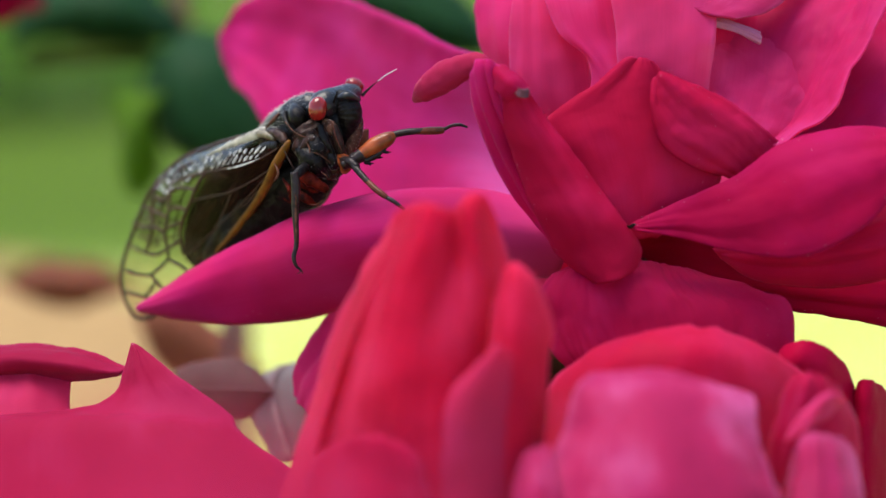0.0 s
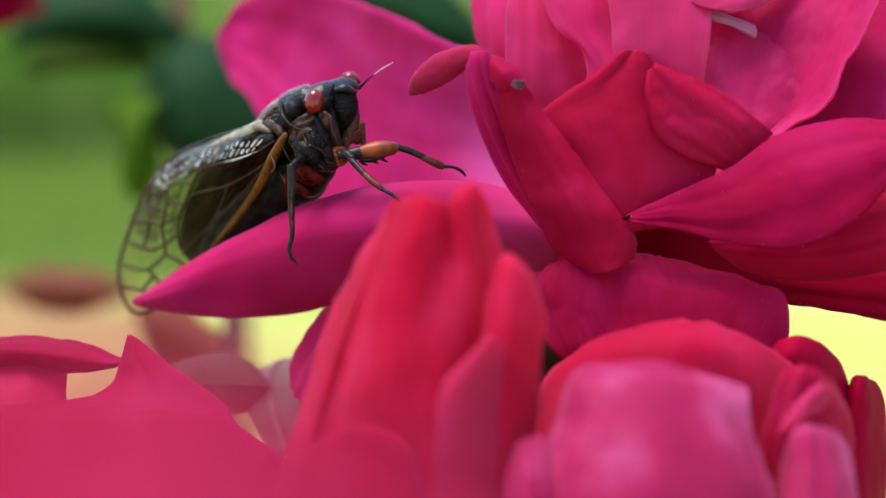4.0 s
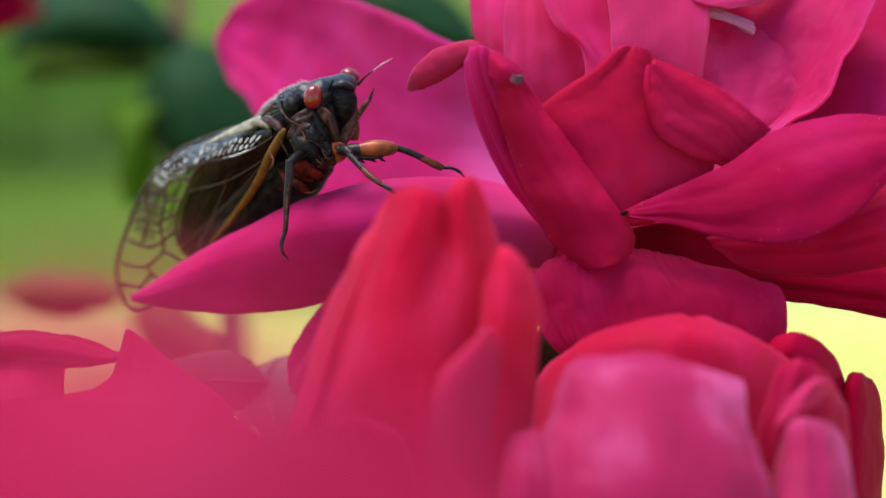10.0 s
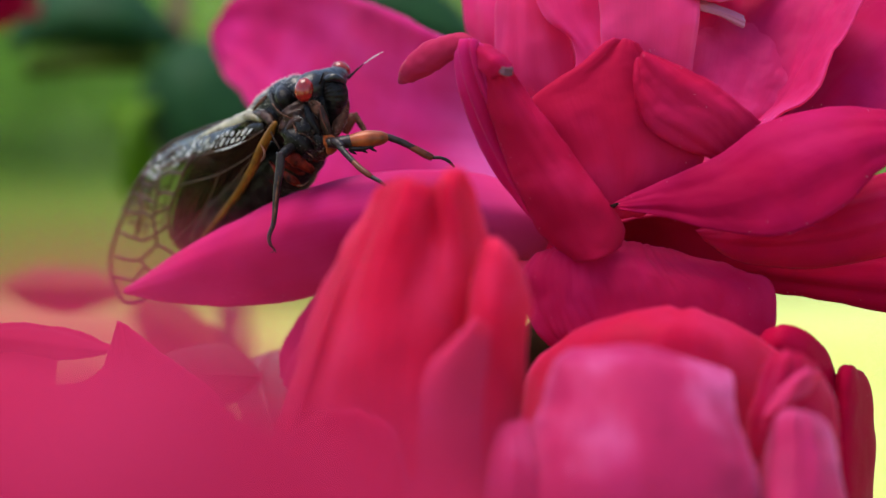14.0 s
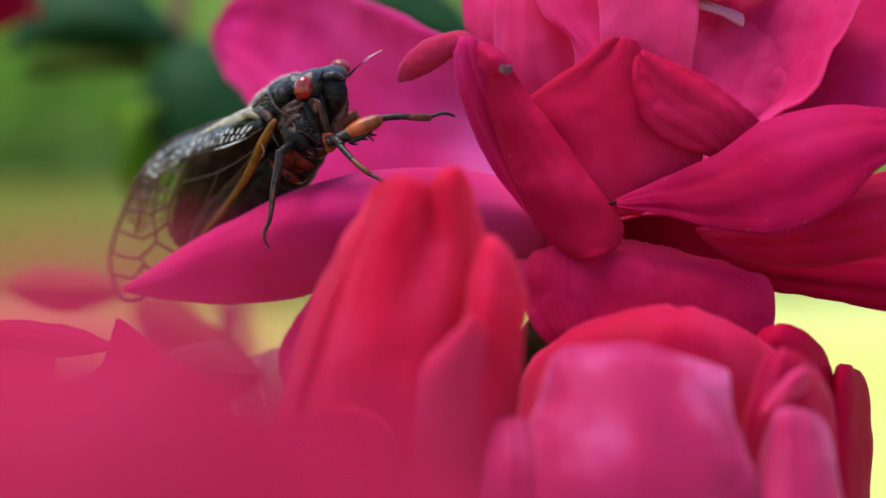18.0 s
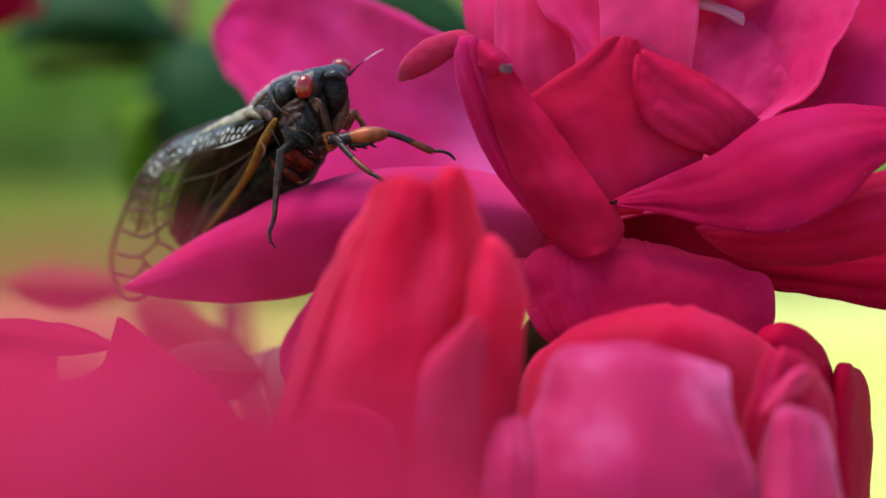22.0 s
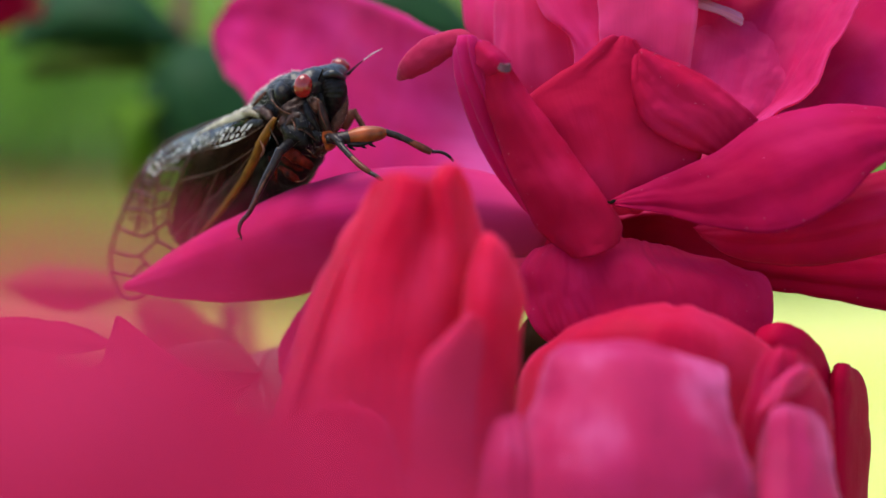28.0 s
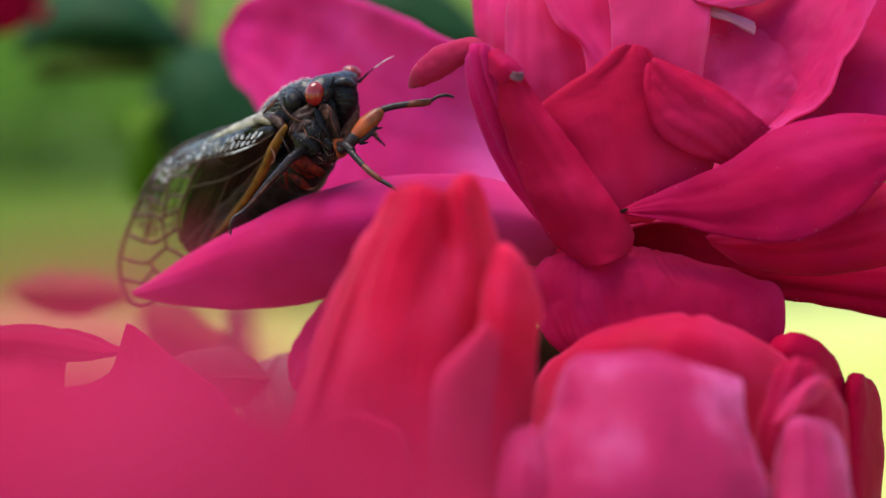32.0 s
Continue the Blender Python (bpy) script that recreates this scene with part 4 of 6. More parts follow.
petal(bud, BUDRED, (
    ((5.16, -7, -15.64), (8.2, -10, -15.63), (11.65, -4, -15.36)),
    ((5.6, -7.5, -8.78), (8.57, -11, -8.8), (11.72, -5, -8.38)),
    ((5.83, -7.5, -2.53), (8.85, -11, -2.36), (12.01, -5, -2.93)),
    ((6.29, -7, 2.29), (9.31, -10.5, 2.66), (12.3, -5, 1.08)),
    ((7.1, -6.5, 6.26), (9.29, -9.5, 6.47), (11.61, -5, 3.95)),
    ((7.8, -6, 7.63), (8.94, -8, 7.81), (10.33, -5.5, 6.54))), ripple=0.15, pleat=0.3, bulge=0.7, wrinkle=0.2)
petal(bud, BUDRED, (
    ((-18.12, 9.5, -24.54), (-16.63, 2.8, -23.58), (-15.41, -0.55, -23.1)),
    ((-15.63, 8.5, -16.57), (-14.2, 1.8, -15.8), (-13.02, -1.55, -15.42)),
    ((-13.53, 6.5, -9.78), (-12.18, 0.2, -9.21), (-11.03, -2.9, -8.93)),
    ((-11.39, 4.5, -3.69), (-10.12, -1.4, -3.28), (-9.01, -4.25, -3.08)),
    ((-9.05, 2.5, 2.32), (-7.86, -2.6, 2.57), (-6.8, -4.95, 2.69)),
    ((-6.45, 0.5, 7.64), (-5.34, -3.8, 7.79), (-4.32, -5.65, 7.85)),
    ((-4.38, -0.5, 11.15), (-3.32, -4, 11.24), (-2.32, -5.35, 11.29)),
    ((-3.01, -2.2, 12.65), (-2.52, -4, 12.97), (-2.04, -5, 13.18))), ripple=0.12, pleat=0.2, bulge=0.8, wrinkle=0.1, thick=0.2, label="narrow outer petal edge along the bud")
petal(bud, MAUVE, (
    ((-6.73, -9, -19.96), (1.73, -12.5, -20.39), (10.16, -7, -20.19)),
    ((-3.89, -10, -14.89), (2.18, -12, -14.87), (10.05, -7, -14.96)),
    ((-2.09, -10, -11.52), (2.96, -12, -11.13), (10.03, -7.5, -11.05)),
    ((-0.06, -10, -7.75), (3.85, -12, -7.06), (9.79, -8, -7.32)),
    ((2.3, -10, -4.66), (5.08, -12, -3.54), (9.21, -8.5, -4.74)),
    ((4.88, -10.2, -2.29), (6.32, -11.5, -1.33), (8.51, -9, -2.46)),
    ((6.56, -10.5, -0.82), (7.11, -11, -0.35), (7.81, -10, -0.95))), ripple=0.3, pleat=0.3, bulge=0.85, wrinkle=0.12, label="mauve-pink outer petal wrapped round the bud")
petal(bud, BUDWINE, (
    ((-15.21, 0, -23.93), (-7.09, -15, -22.57), (0.62, -11, -22.53)),
    ((-13.34, -2, -17.29), (-6.52, -15.5, -15.9), (0.06, -12, -16.54)),
    ((-12.42, -3, -13.43), (-6.26, -15, -11.82), (-0.49, -12.5, -13.15)),
    ((-10.99, -5, -11.25), (-6, -14.5, -9.65), (-1.33, -12.5, -10.92)),
    ((-8.42, -9, -9.74), (-5.48, -13.5, -8.95), (-2.73, -12, -9.68))), ripple=0.2, pleat=0.3, bulge=0.7)
petal(bud, PINK, (
    ((-14.59, 20, -19.61), (-8.85, 18, -16.9), (-2.57, 16, -12.99)),
    ((-13.43, 16, -10.5), (-7.47, 14, -7.9), (-1.29, 12, -4.1)),
    ((-9.85, 12, -0.43), (-6.07, 8, 0.92), (-0.04, 8, 4.54)),
    ((-6.07, 8, 7.55), (-3.58, 4, 8.17), (1.76, 4, 9.95))), ripple=0.25)
limb(bud, "stem", STEM_GREEN, ((-1.21, 4, -19.74), (0.55, 12, -34.08), (2.45, 30, -59.77), (3.99, 250.36, -1027.24)), (5.0, 2.6, 2.2, 3.0), steps=60, bent=False)

# ---------------------------------------------------------------- rose below, half open
low = thing("rose", (0.0269, 0.2524, 1.0271), "half-open pink rose with lilac outer petals seen from the side", "flower", "roses in bloom")
petal(low, GLOWRED, (
    ((-19.57, 18, -13.89), (-2.7, -3.6, -12.53), (20.74, 18, -13.89)),
    ((-16.77, 17, -3.73), (-2.7, -3.6, -2.06), (18.06, 17, -3.73)),
    ((-15.24, 16, 2.85), (-2.63, -3, 4.64), (16.02, 16, 1.04)),
    ((-10.61, 14, 7.19), (-1.77, 0, 8.13), (13.85, 14, 4.21)),
    ((-5.55, 12, 9.31), (0.62, 6, 9.76), (10.17, 12, 6.9)),
    ((-1.94, 11, 9.96), (1.53, 9, 10.14), (6.04, 11, 9.16))), ripple=0.15, wrinkle=0.2, pleat=0.5)
LOW_FOOT = (
    ((-19.24, -15, -14.45), (-12.4, -18, -14.6), (-5.49, -19, -14.73), (1.54, -17, -14.73), (7.6, -13, -14.72)),
    ((-17.86, -13.5, -6.83), (-11.69, -17, -6.74), (-5.39, -18, -6.64), (1.1, -16, -6.85), (6.97, -11.5, -6.75)),
    ((-16.25, -12, -2.2), (-10.93, -15, -1.95), (-5.14, -16, -1.87), (1.05, -14, -2.31), (6.2, -10, -3.67)),
    ((-14.85, -11, 0.82), (-10.07, -13.2, 1.26), (-4.87, -14, 1.31), (0.43, -12, 0.78), (4.86, -9, -0.75)))
LOW_CROWN = (
    ((-13.88, -9.5, 3.84), (-9.77, -11.2, 4.22), (-5.12, -11.5, 4.35), (-0.22, -10.2, 3.71), (4.64, -8, 1.75)),
    ((-12.73, -8, 5.29), (-9.65, -9, 5.46), (-5.15, -9.2, 5.92), (-0.3, -8.2, 4.84), (4.67, -6.8, 3.27)),
    ((-11.45, -6.5, 6.01), (-8.78, -7.4, 6.23), (-4.68, -7.5, 6.81), (-0.46, -7, 5.58), (4.34, -5.8, 3.79)),
    ((-9.84, -2, 5.44), (-7.75, -3.2, 5.67), (-4.35, -4, 6.24), (-0.33, -3, 4.91), (4.16, -2, 3.21)))
petal(low, LILAC, LOW_FOOT + LOW_CROWN, across=70, ripple=0.3, pleat=0.15, wrinkle=0.05, crease=0.05, label="broad lilac-pink outer petal")
petal(low, LILAC, (
    ((7.08, -10.8, -10.52), (9.86, -16.8, -9.83), (16.33, -9.6, -10.67)),
    ((7.85, -7.2, -5.21), (10.4, -13.2, -4.65), (15.52, -6.6, -5.28)),
    ((8.48, -6, -1.87), (10.47, -10.8, -0.92), (14.84, -4.8, -2.55)),
    ((9.46, -6, -0.26), (10.74, -9, 0.3), (13.29, -5.4, -0.76))), ripple=0.25, label="lilac-pink outer petal with rounded end")
petal(low, RED, (
    ((6.74, 2, -7.27), (10.5, -4.8, -5.44), (17.16, 4, -7.47)),
    ((7.66, 0, -0.59), (10.9, -6, 1), (16.59, 2, -0.74)),
    ((8.87, -0.6, 3.57), (11.28, -5.4, 4.43), (15.95, 1, 2.29)),
    ((9.96, -1.2, 5.48), (11.55, -3.6, 5.84), (14.34, -0.6, 4.51))), ripple=0.25)
petal(low, DUSTY, (
    ((8.14, -6, -1.29), (10.07, -7.8, 0.56), (13, -3.6, 1.42)),
    ((9.84, -5.4, 2.12), (11.58, -7.2, 3.09), (14.35, -2.4, 2.97)),
    ((12.71, -3.6, 3.46), (13.39, -4.8, 3.81), (14.7, -2.4, 3.32))), ripple=0.2)
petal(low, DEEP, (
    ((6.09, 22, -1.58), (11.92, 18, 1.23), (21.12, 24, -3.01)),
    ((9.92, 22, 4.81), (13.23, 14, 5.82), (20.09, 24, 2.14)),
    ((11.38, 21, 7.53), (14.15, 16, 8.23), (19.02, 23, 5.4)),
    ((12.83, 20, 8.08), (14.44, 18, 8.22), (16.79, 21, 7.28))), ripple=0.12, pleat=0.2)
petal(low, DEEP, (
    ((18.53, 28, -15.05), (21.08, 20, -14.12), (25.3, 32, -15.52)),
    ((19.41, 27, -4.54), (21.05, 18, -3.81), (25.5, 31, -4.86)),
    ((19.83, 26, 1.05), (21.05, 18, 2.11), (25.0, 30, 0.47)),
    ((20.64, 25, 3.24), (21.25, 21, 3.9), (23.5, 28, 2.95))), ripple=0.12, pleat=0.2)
petal(low, LILAC, (
    ((-20.43, -14, -12.35), (-18.1, -19, -11.73), (-14.34, -15, -11.95)),
    ((-19.95, -13, -6.88), (-17.79, -18, -6.09), (-14.68, -14, -6.22)),
    ((-19.48, -12, -3.89), (-17.71, -16, -2.97), (-15.36, -13, -3.41)),
    ((-18.91, -12, -2.03), (-17.64, -14, -1.36), (-15.88, -12, -1.81)),
    ((-18.32, -11, -1.21), (-17.45, -12, -0.8), (-16.4, -11, -1.21))), ripple=0.2, label="small lilac-pink outer petal")
limb(low, "stem", STEM_GREEN, ((-0.2, 10, -12.95), (-0.49, 20, -29.34), (-1.5, 38, -59.4), (-3.42, 257.03, -1015.9)), (6.0, 2.8, 2.4, 3.0), steps=60, bent=False)

# ---------------------------------------------------------------- spread rose at the lower side
left = thing("rose", (-0.0361, 0.2842, 1.018), "wide open pink rose with ragged petal rims", "flower", "roses in bloom")
petal(left, MAUVE, (
    ((-18.39, -8, -14.97), (-11.9, -12, -15.1), (-3.16, -6, -15.22)),
    ((-18.96, -5, -7.52), (-12.41, -9, -7.12), (-4.74, -4, -8.27)),
    ((-19.71, -1, -1.3), (-13.25, -4, -0.94), (-6.82, -1, -1.96)),
    ((-20.28, 2, 3.15), (-13.93, 0, 3.54), (-7.92, 1.5, 2.78)),
    ((-20.66, 4, 5.85), (-14.53, 3.5, 6.15), (-8.15, 4, 5.72))), ripple=0.3, pleat=0.5)
petal(left, ROSY, (
    ((-20.85, 5, 5.26), (-19.8, 3, 5.9), (-19.04, 2.5, 7.13), (-19.56, 3.5, 8.3), (-20.37, 6, 9.14)),
    ((-15.46, 5, 5.67), (-15.16, 2.5, 6.8), (-14.99, 1.5, 7.98), (-15.11, 3, 8.99), (-15.36, 6, 9.81)),
    ((-10.58, 4, 5.85), (-10.19, 1.5, 6.85), (-9.9, 0.5, 7.89), (-10.07, 2.5, 9.01), (-10.27, 5.5, 9.97)),
    ((-6.4, 3, 5.5), (-6.11, 1, 6.27), (-5.84, 0, 7.25), (-5.92, 1.5, 8.25), (-6.14, 4, 8.95)),
    ((-2.85, 1.5, 5.85), (-2.52, 0, 6.32), (-2.32, -0.5, 6.74), (-2.32, 0.5, 7.23), (-2.38, 2, 7.76)),
    ((-0.99, 0.5, 6.56), (-0.86, 0, 6.79), (-0.79, 0, 6.99), (-0.82, 0.2, 7.18), (-0.87, 0.6, 7.36))), across=40, ripple=0.35, pleat=0.3, wrinkle=0.15, label="ragged petal flap folded over")
petal(left, ROSY, (
    ((-22.72, -12, -15.1), (4.54, -22, -13.82), (24.47, -14, -14.21)),
    ((-22.26, -8, -5.28), (3.14, -18, -4.36), (21.84, -12, -6.19)),
    ((-19.61, -5, 0.83), (0.14, -14, 1.27), (13.41, -10, -0.1)),
    ((-7.49, -4, 2.6), (3.15, -10, 2.27), (11.63, -8, 2.14)),
    ((-2.52, -3, 4.11), (2.28, -7, 4.86), (6.07, -6, 5.84)),
    ((-1.27, -2.5, 6.71), (1.07, -5, 7.36), (3.43, -4.5, 7.79)),
    ((-0.68, -2, 8.99), (0.56, -3.5, 9.12), (1.55, -3, 9.1)),
    ((-0.47, -1.5, 10.09), (-0.15, -2, 10.11), (0.18, -2, 9.92))), ripple=0.15, pleat=0.3, wrinkle=0.1)
limb(left, "stem", STEM_GREEN, ((-1.47, -9, -10.93), (-0.95, -3, -28.68), (-0.44, 15, -66.61), (0.17, 224.03, -1013.53)), (5.0, 2.6, 2.2, 3.0), steps=60, bent=False)

DROPLET = plain("pollen_dust", (0.80, 0.60, 0.62), rough=0.5)
rnd = random.Random(8)
b = bmesh.new()
for k in range(26):
    x, z = rnd.uniform(-17.5, -9.5), rnd.uniform(6.6, 8.6)
    bmesh.ops.create_icosphere(b, subdivisions=1, radius=rnd.uniform(0.03, 0.09) * MM, matrix=Matrix.Translation(Vector((x, 2.2 + rnd.uniform(-0.4, 0.2), z)) * MM))
tagged(part("pollen", b, DROPLET, left, "pale pollen dust"), kind="stuff")

# a bloom close to the lens
near = thing("rose", (-0.0060, 0.0666, 1.07745), "pink rose bloom with broad smooth petals", "flower", "roses in bloom")
petal(near, SOFT, (
    ((-17, 0, -16), (-2, -5, -15), (14, 0, -17)),
    ((-14, 0, -8), (-2, -6, -6), (11.5, 0, -8)),
    ((-10, 0, -3.2), (-1.5, -5, -1.2), (9, 0, -3.2)),
    ((-7.2, 0, -0.6), (-1, -3, 1.2), (6.6, 0, -0.4)),
    ((-4.0, 0, 1.6), (-0.2, -1, 2.3), (3.6, 0, 1.7))), ripple=0.4)
petal(near, SOFT, (
    ((-3, 5, -18), (7, 1, -17), (18, 5, -19)),
    ((-1, 5, -9), (7.5, 1, -8), (16, 5, -10)),
    ((0.5, 5, -4.2), (7.5, 2, -3.4), (13.5, 5, -5.4)),
    ((2.5, 5, -1.8), (7, 3.5, -1.6), (11, 5, -3.4))), ripple=0.4)
petal(near, WINE, (
    ((-17, -5, -19), (-10, -9, -19), (-3, -5, -18)),
    ((-15.5, -5, -10), (-9.5, -9, -9.5), (-3.4, -5, -10)),
    ((-13, -5, -5.2), (-9, -8, -4.4), (-4.4, -5, -4.8)),
    ((-11, -5, -3.4), (-8.2, -6, -2.8), (-5.6, -5, -3.0))), ripple=0.4, label="deeper crimson side petal")
limb(near, "stem", STEM_GREEN, ((-0.49, 4, -13), (-0.73, 10, -35), (-1.92, 234.89, -1061.27)), (4.0, 2.4, 3.0), steps=60, bent=False)

# ---------------------------------------------------------------- leaves and stems of the bush
def leaf(at, label, mat, sections, name="rose_leaf", stalk=None, rib=None):
    ob = thing(name, at, label, "leaf", "leaves of the rose bush")
    bmx = sheet(bmesh.new(), sections, across=12, ripple=0.4, seed=at[0] * 50)
    blade = part("blade", bmx, mat, ob)
    so = blade.modifiers.new("thickness", "SOLIDIFY")
    so.thickness = 0.3 * MM
    mid = [(Vector(s[1]) + Vector((0, -0.3, 0))) for s in sections]
    limb(ob, "midrib", rib or mat, mid, [0.42 - 0.3 * i / (len(mid) - 1) for i in range(len(mid))], sides=6)
    if stalk:
        limb(ob, "stalk", STEM, stalk, [0.7] * len(stalk), sides=6)
    return ob


leaf((-0.03, 0.3189, 1.0133), "purple-grey young rose leaf", LEAF_DUSK, (
    ((7.65, -3, -9.37), (10.06, -4, -9.28), (13.53, -3, -8.63)),
    ((5.44, -1, -3.99), (8.38, -3, -3.85), (13.48, -2, -3.4)),
    ((4.25, 1, -0.18), (7.54, -1.5, 0.11), (13.43, -1, 0.52)),
    ((5.21, 2, 2), (8.33, 0, 2.55), (12.64, 0, 3.14)),
    ((8.43, 3, 3.15), (9.99, 2, 3.42), (11.41, 2, 3.65))), rib=RIB_PALE)
leaf((-0.03, 0.3189, 1.0133), "brownish red young rose leaf", LEAF_BROWN, (
    ((7.87, -2, -0.01), (7.81, -2.2, -0.15), (7.72, -2, -0.38)),
    ((4.62, 0, 2.55), (5.11, -2.5, 0.02), (5.44, -1, -3.25)),
    ((1.33, 2, 3.65), (1.74, -1, 0.08), (2.31, 1, -3.9)),
    ((-2.6, 4, 3.18), (-2.25, 2, -0.09), (-1.6, 3, -3.74)),
    ((-5.36, 6, 1.95), (-5.03, 5, -0.26), (-4.3, 6, -2.73))))

leaf((-0.0642, 0.4452, 1.0303), "dark green glossy rose leaf", LEAF, (
    ((15.15, 30, 17.82), (14.07, 30, 16.74), (13.53, 30, 15.66)),
    ((5.44, 30, 27.54), (5.6, 20, 19.58), (3.28, 30, 15.23)),
    ((-5.36, 30, 29.69), (-4.97, 20, 20.11), (-7.52, 30, 15.44)),
    ((-13.99, 30, 25.38), (-13.02, 24, 18.36), (-13.99, 30, 15.88)),
    ((-18.31, 30, 16.74), (-18.53, 30, 15.66), (-18.31, 30, 14.58))))
leaf((-0.0642, 0.4452, 1.0303), "dark green glossy rose leaf", LEAF, (
    ((16.18, 20, 15.88), (17.23, 20, 16.41), (18.29, 20, 16.94)),
    ((9.2, 20, 10.6), (18.75, 10, 8.82), (27.8, 20, 12.71)),
    ((8.56, 20, 2.14), (21.01, 8, 1.46), (33.09, 20, 4.26)),
    ((13, 20, -4.84), (23.4, 10, -5.67), (34.15, 20, -4.2)),
    ((25.69, 20, -11.6), (27.96, 18, -11.66), (30.97, 20, -11.07))))
leaf((-0.0642, 0.4452, 1.0303), "olive green rose leaf seen from below", LEAF_OLIVE, (
    ((10.25, 26, 13.62), (10.46, 26, 12.55), (10.25, 26, 11.48)),
    ((2.76, 26, 14.9), (2.47, 20, 12.4), (0.61, 26, 10.83)),
    ((-6.88, 26, 14.47), (-6.51, 20, 12.08), (-7.95, 26, 10.83)),
    ((-13.3, 26, 13.62), (-14.37, 26, 12.12), (-14.91, 26, 10.62))))
leaf((-0.0642, 0.4452, 1.0303), "rose leaf in a brighter green put in for light", LEAF_LIT, (
    ((14.07, 14, 5.98), (13.03, 14, 4.93), (11.99, 14, 4.41)),
    ((10.94, 14, 1.8), (8.54, 8, -1.63), (4.68, 14, 3.89)),
    ((11.99, 14, -5.5), (8.78, 6, -5.83), (4.16, 14, -3.42)),
    ((10.94, 14, -11.76), (8.3, 10, -11.87), (4.68, 14, -9.68)),
    ((8.34, 14, -14.89), (7.29, 14, -14.89), (6.25, 14, -14.37))))
leaf((-0.0642, 0.4452, 1.0303), "rose leaf in a brighter green put in for light", LEAF_LIT, (
    ((6.47, 80, 4.34), (5.88, 80, 3.14), (5.28, 80, 2.55)),
    ((0.51, 80, 7.91), (-0.07, 75, 4.66), (-1.87, 80, 3.14)),
    ((-5.45, 80, 9.1), (-5.45, 80, 5.53), (-6.64, 80, 4.34))))
leaf((-0.0642, 0.4452, 1.0303), "dark green glossy rose leaf", LEAF, (
    ((44.97, -10, 25.19), (45.96, -10, 24.2), (45.96, -10, 22.22)),
    ((55.85, -10, 25.19), (54.99, -16, 18.65), (53.87, -10, 13.31)),
    ((64.76, -10, 22.22), (63.78, -16, 14.75), (62.78, -10, 10.34)),
    ((69.71, -10, 17.27), (69.17, -14, 12.97), (68.72, -10, 9.35)),
    ((73.67, -10, 11.33), (73.67, -10, 10.34), (73.67, -10, 9.35))))
leaf((-0.0803, 0.5167, 0.9818), "reddish brown young rose leaf", LEAF_RED, (
    ((14.3, 0, 1.19), (14.3, 0, 0.6), (14.3, 0, 0)),
    ((7.15, 0, 4.77), (7.08, -8, 0.71), (4.77, 0, -3.58)),
    ((-2.38, 0, 5.72), (-0.82, -10, 1.32), (-2.38, 0, -3.81)),
    ((-8.34, 0, 4.17), (-7.34, -6, 1.27), (-8.34, 0, -1.79)),
    ((-13.11, 0, 2.38), (-13.11, 0, 1.91), (-13.11, 0, 1.43))))
leaf((-0.0803, 0.5167, 0.9818), "reddish brown young rose leaf", LEAF_RED, (
    ((26.3, -80, -0.58), (25.99, -80, -1.79), (25.79, -80, -3.01)),
    ((33.18, -80, -0.78), (30.81, -86, -4.86), (26.9, -80, -9.08)),
    ((40.67, -80, -6.45), (37, -86, -10.15), (31.36, -80, -14.34)),
    ((45.73, -80, -10.9), (43.83, -84, -13.24), (40.26, -80, -15.96)),
    ((48.56, -80, -13.53), (48.16, -80, -14.14), (47.55, -80, -14.75))))

cane = thing("rose_cane", (-0.0367, 0.4166, 0.9918), "thin brownish purple rose cane", "stem", "canes of the rose bush")
limb(cane, "stem", CANE, ((0.29, 0, 9.67), (-0.1, 0, 0), (-0.48, 0, -25.14), (-1.89, 176.1, -996.95)), (1.0, 1.0, 1.3, 2.6), steps=60, bent=False)
cane = thing("rose_cane", (-0.0482, 0.459, 1.047), "brown upright rose cane", "stem", "canes of the rose bush")
limb(cane, "stem", CANE_PALE, ((-3.29, 40, 35.27), (-4.72, 45, 4.26), (-3.62, 65, -6.83), (5.23, 65, -30.45), (22.01, 247.57, -1038.18)), (1.6, 1.9, 2.0, 2.2, 3.4), steps=60, bent=False)
far = thing("rose", (-0.0820, 0.4464, 1.0490), "small crimson rose deep in the bush", "flower", "roses in bloom")
for k in range(7):
    a = k * 2.4
    c = Vector((math.cos(a) * 5, math.sin(a) * 5, 1.5 * (k % 3)))
    o = c * 2.1
    s = Vector((-math.sin(a), math.cos(a), 0)) * (5 + k % 3)
    petal(far, DEEP, ((Vector((0, 0, -3)) - s * 0.2, Vector((0, 0, -3)), Vector((0, 0, -3)) + s * 0.2), (c - s, c + Vector((0, 0, -2)), c + s), (o - s * 0.6, o + Vector((0, 0, 3)), o + s * 0.6)), ripple=0.5, across=10)

# ---------------------------------------------------------------- the insect
cicada = thing("cicada", (-0.0161, 0.2963, 1.0509), "black cicada with red eyes and amber wing edges on a petal", "insect")
limb(cicada, "abdomen", DARK, ((1.88, 3, -1.91), (-0.22, 4, -4.74), (-4.31, 9, -7.93), (-9.66, 15, -12.43), (-15.11, 20, -16.73)), (2.6, 3.5, 3.8, 3.2, 0.8), ribs=7, rib=0.035, steps=60, sides=24)
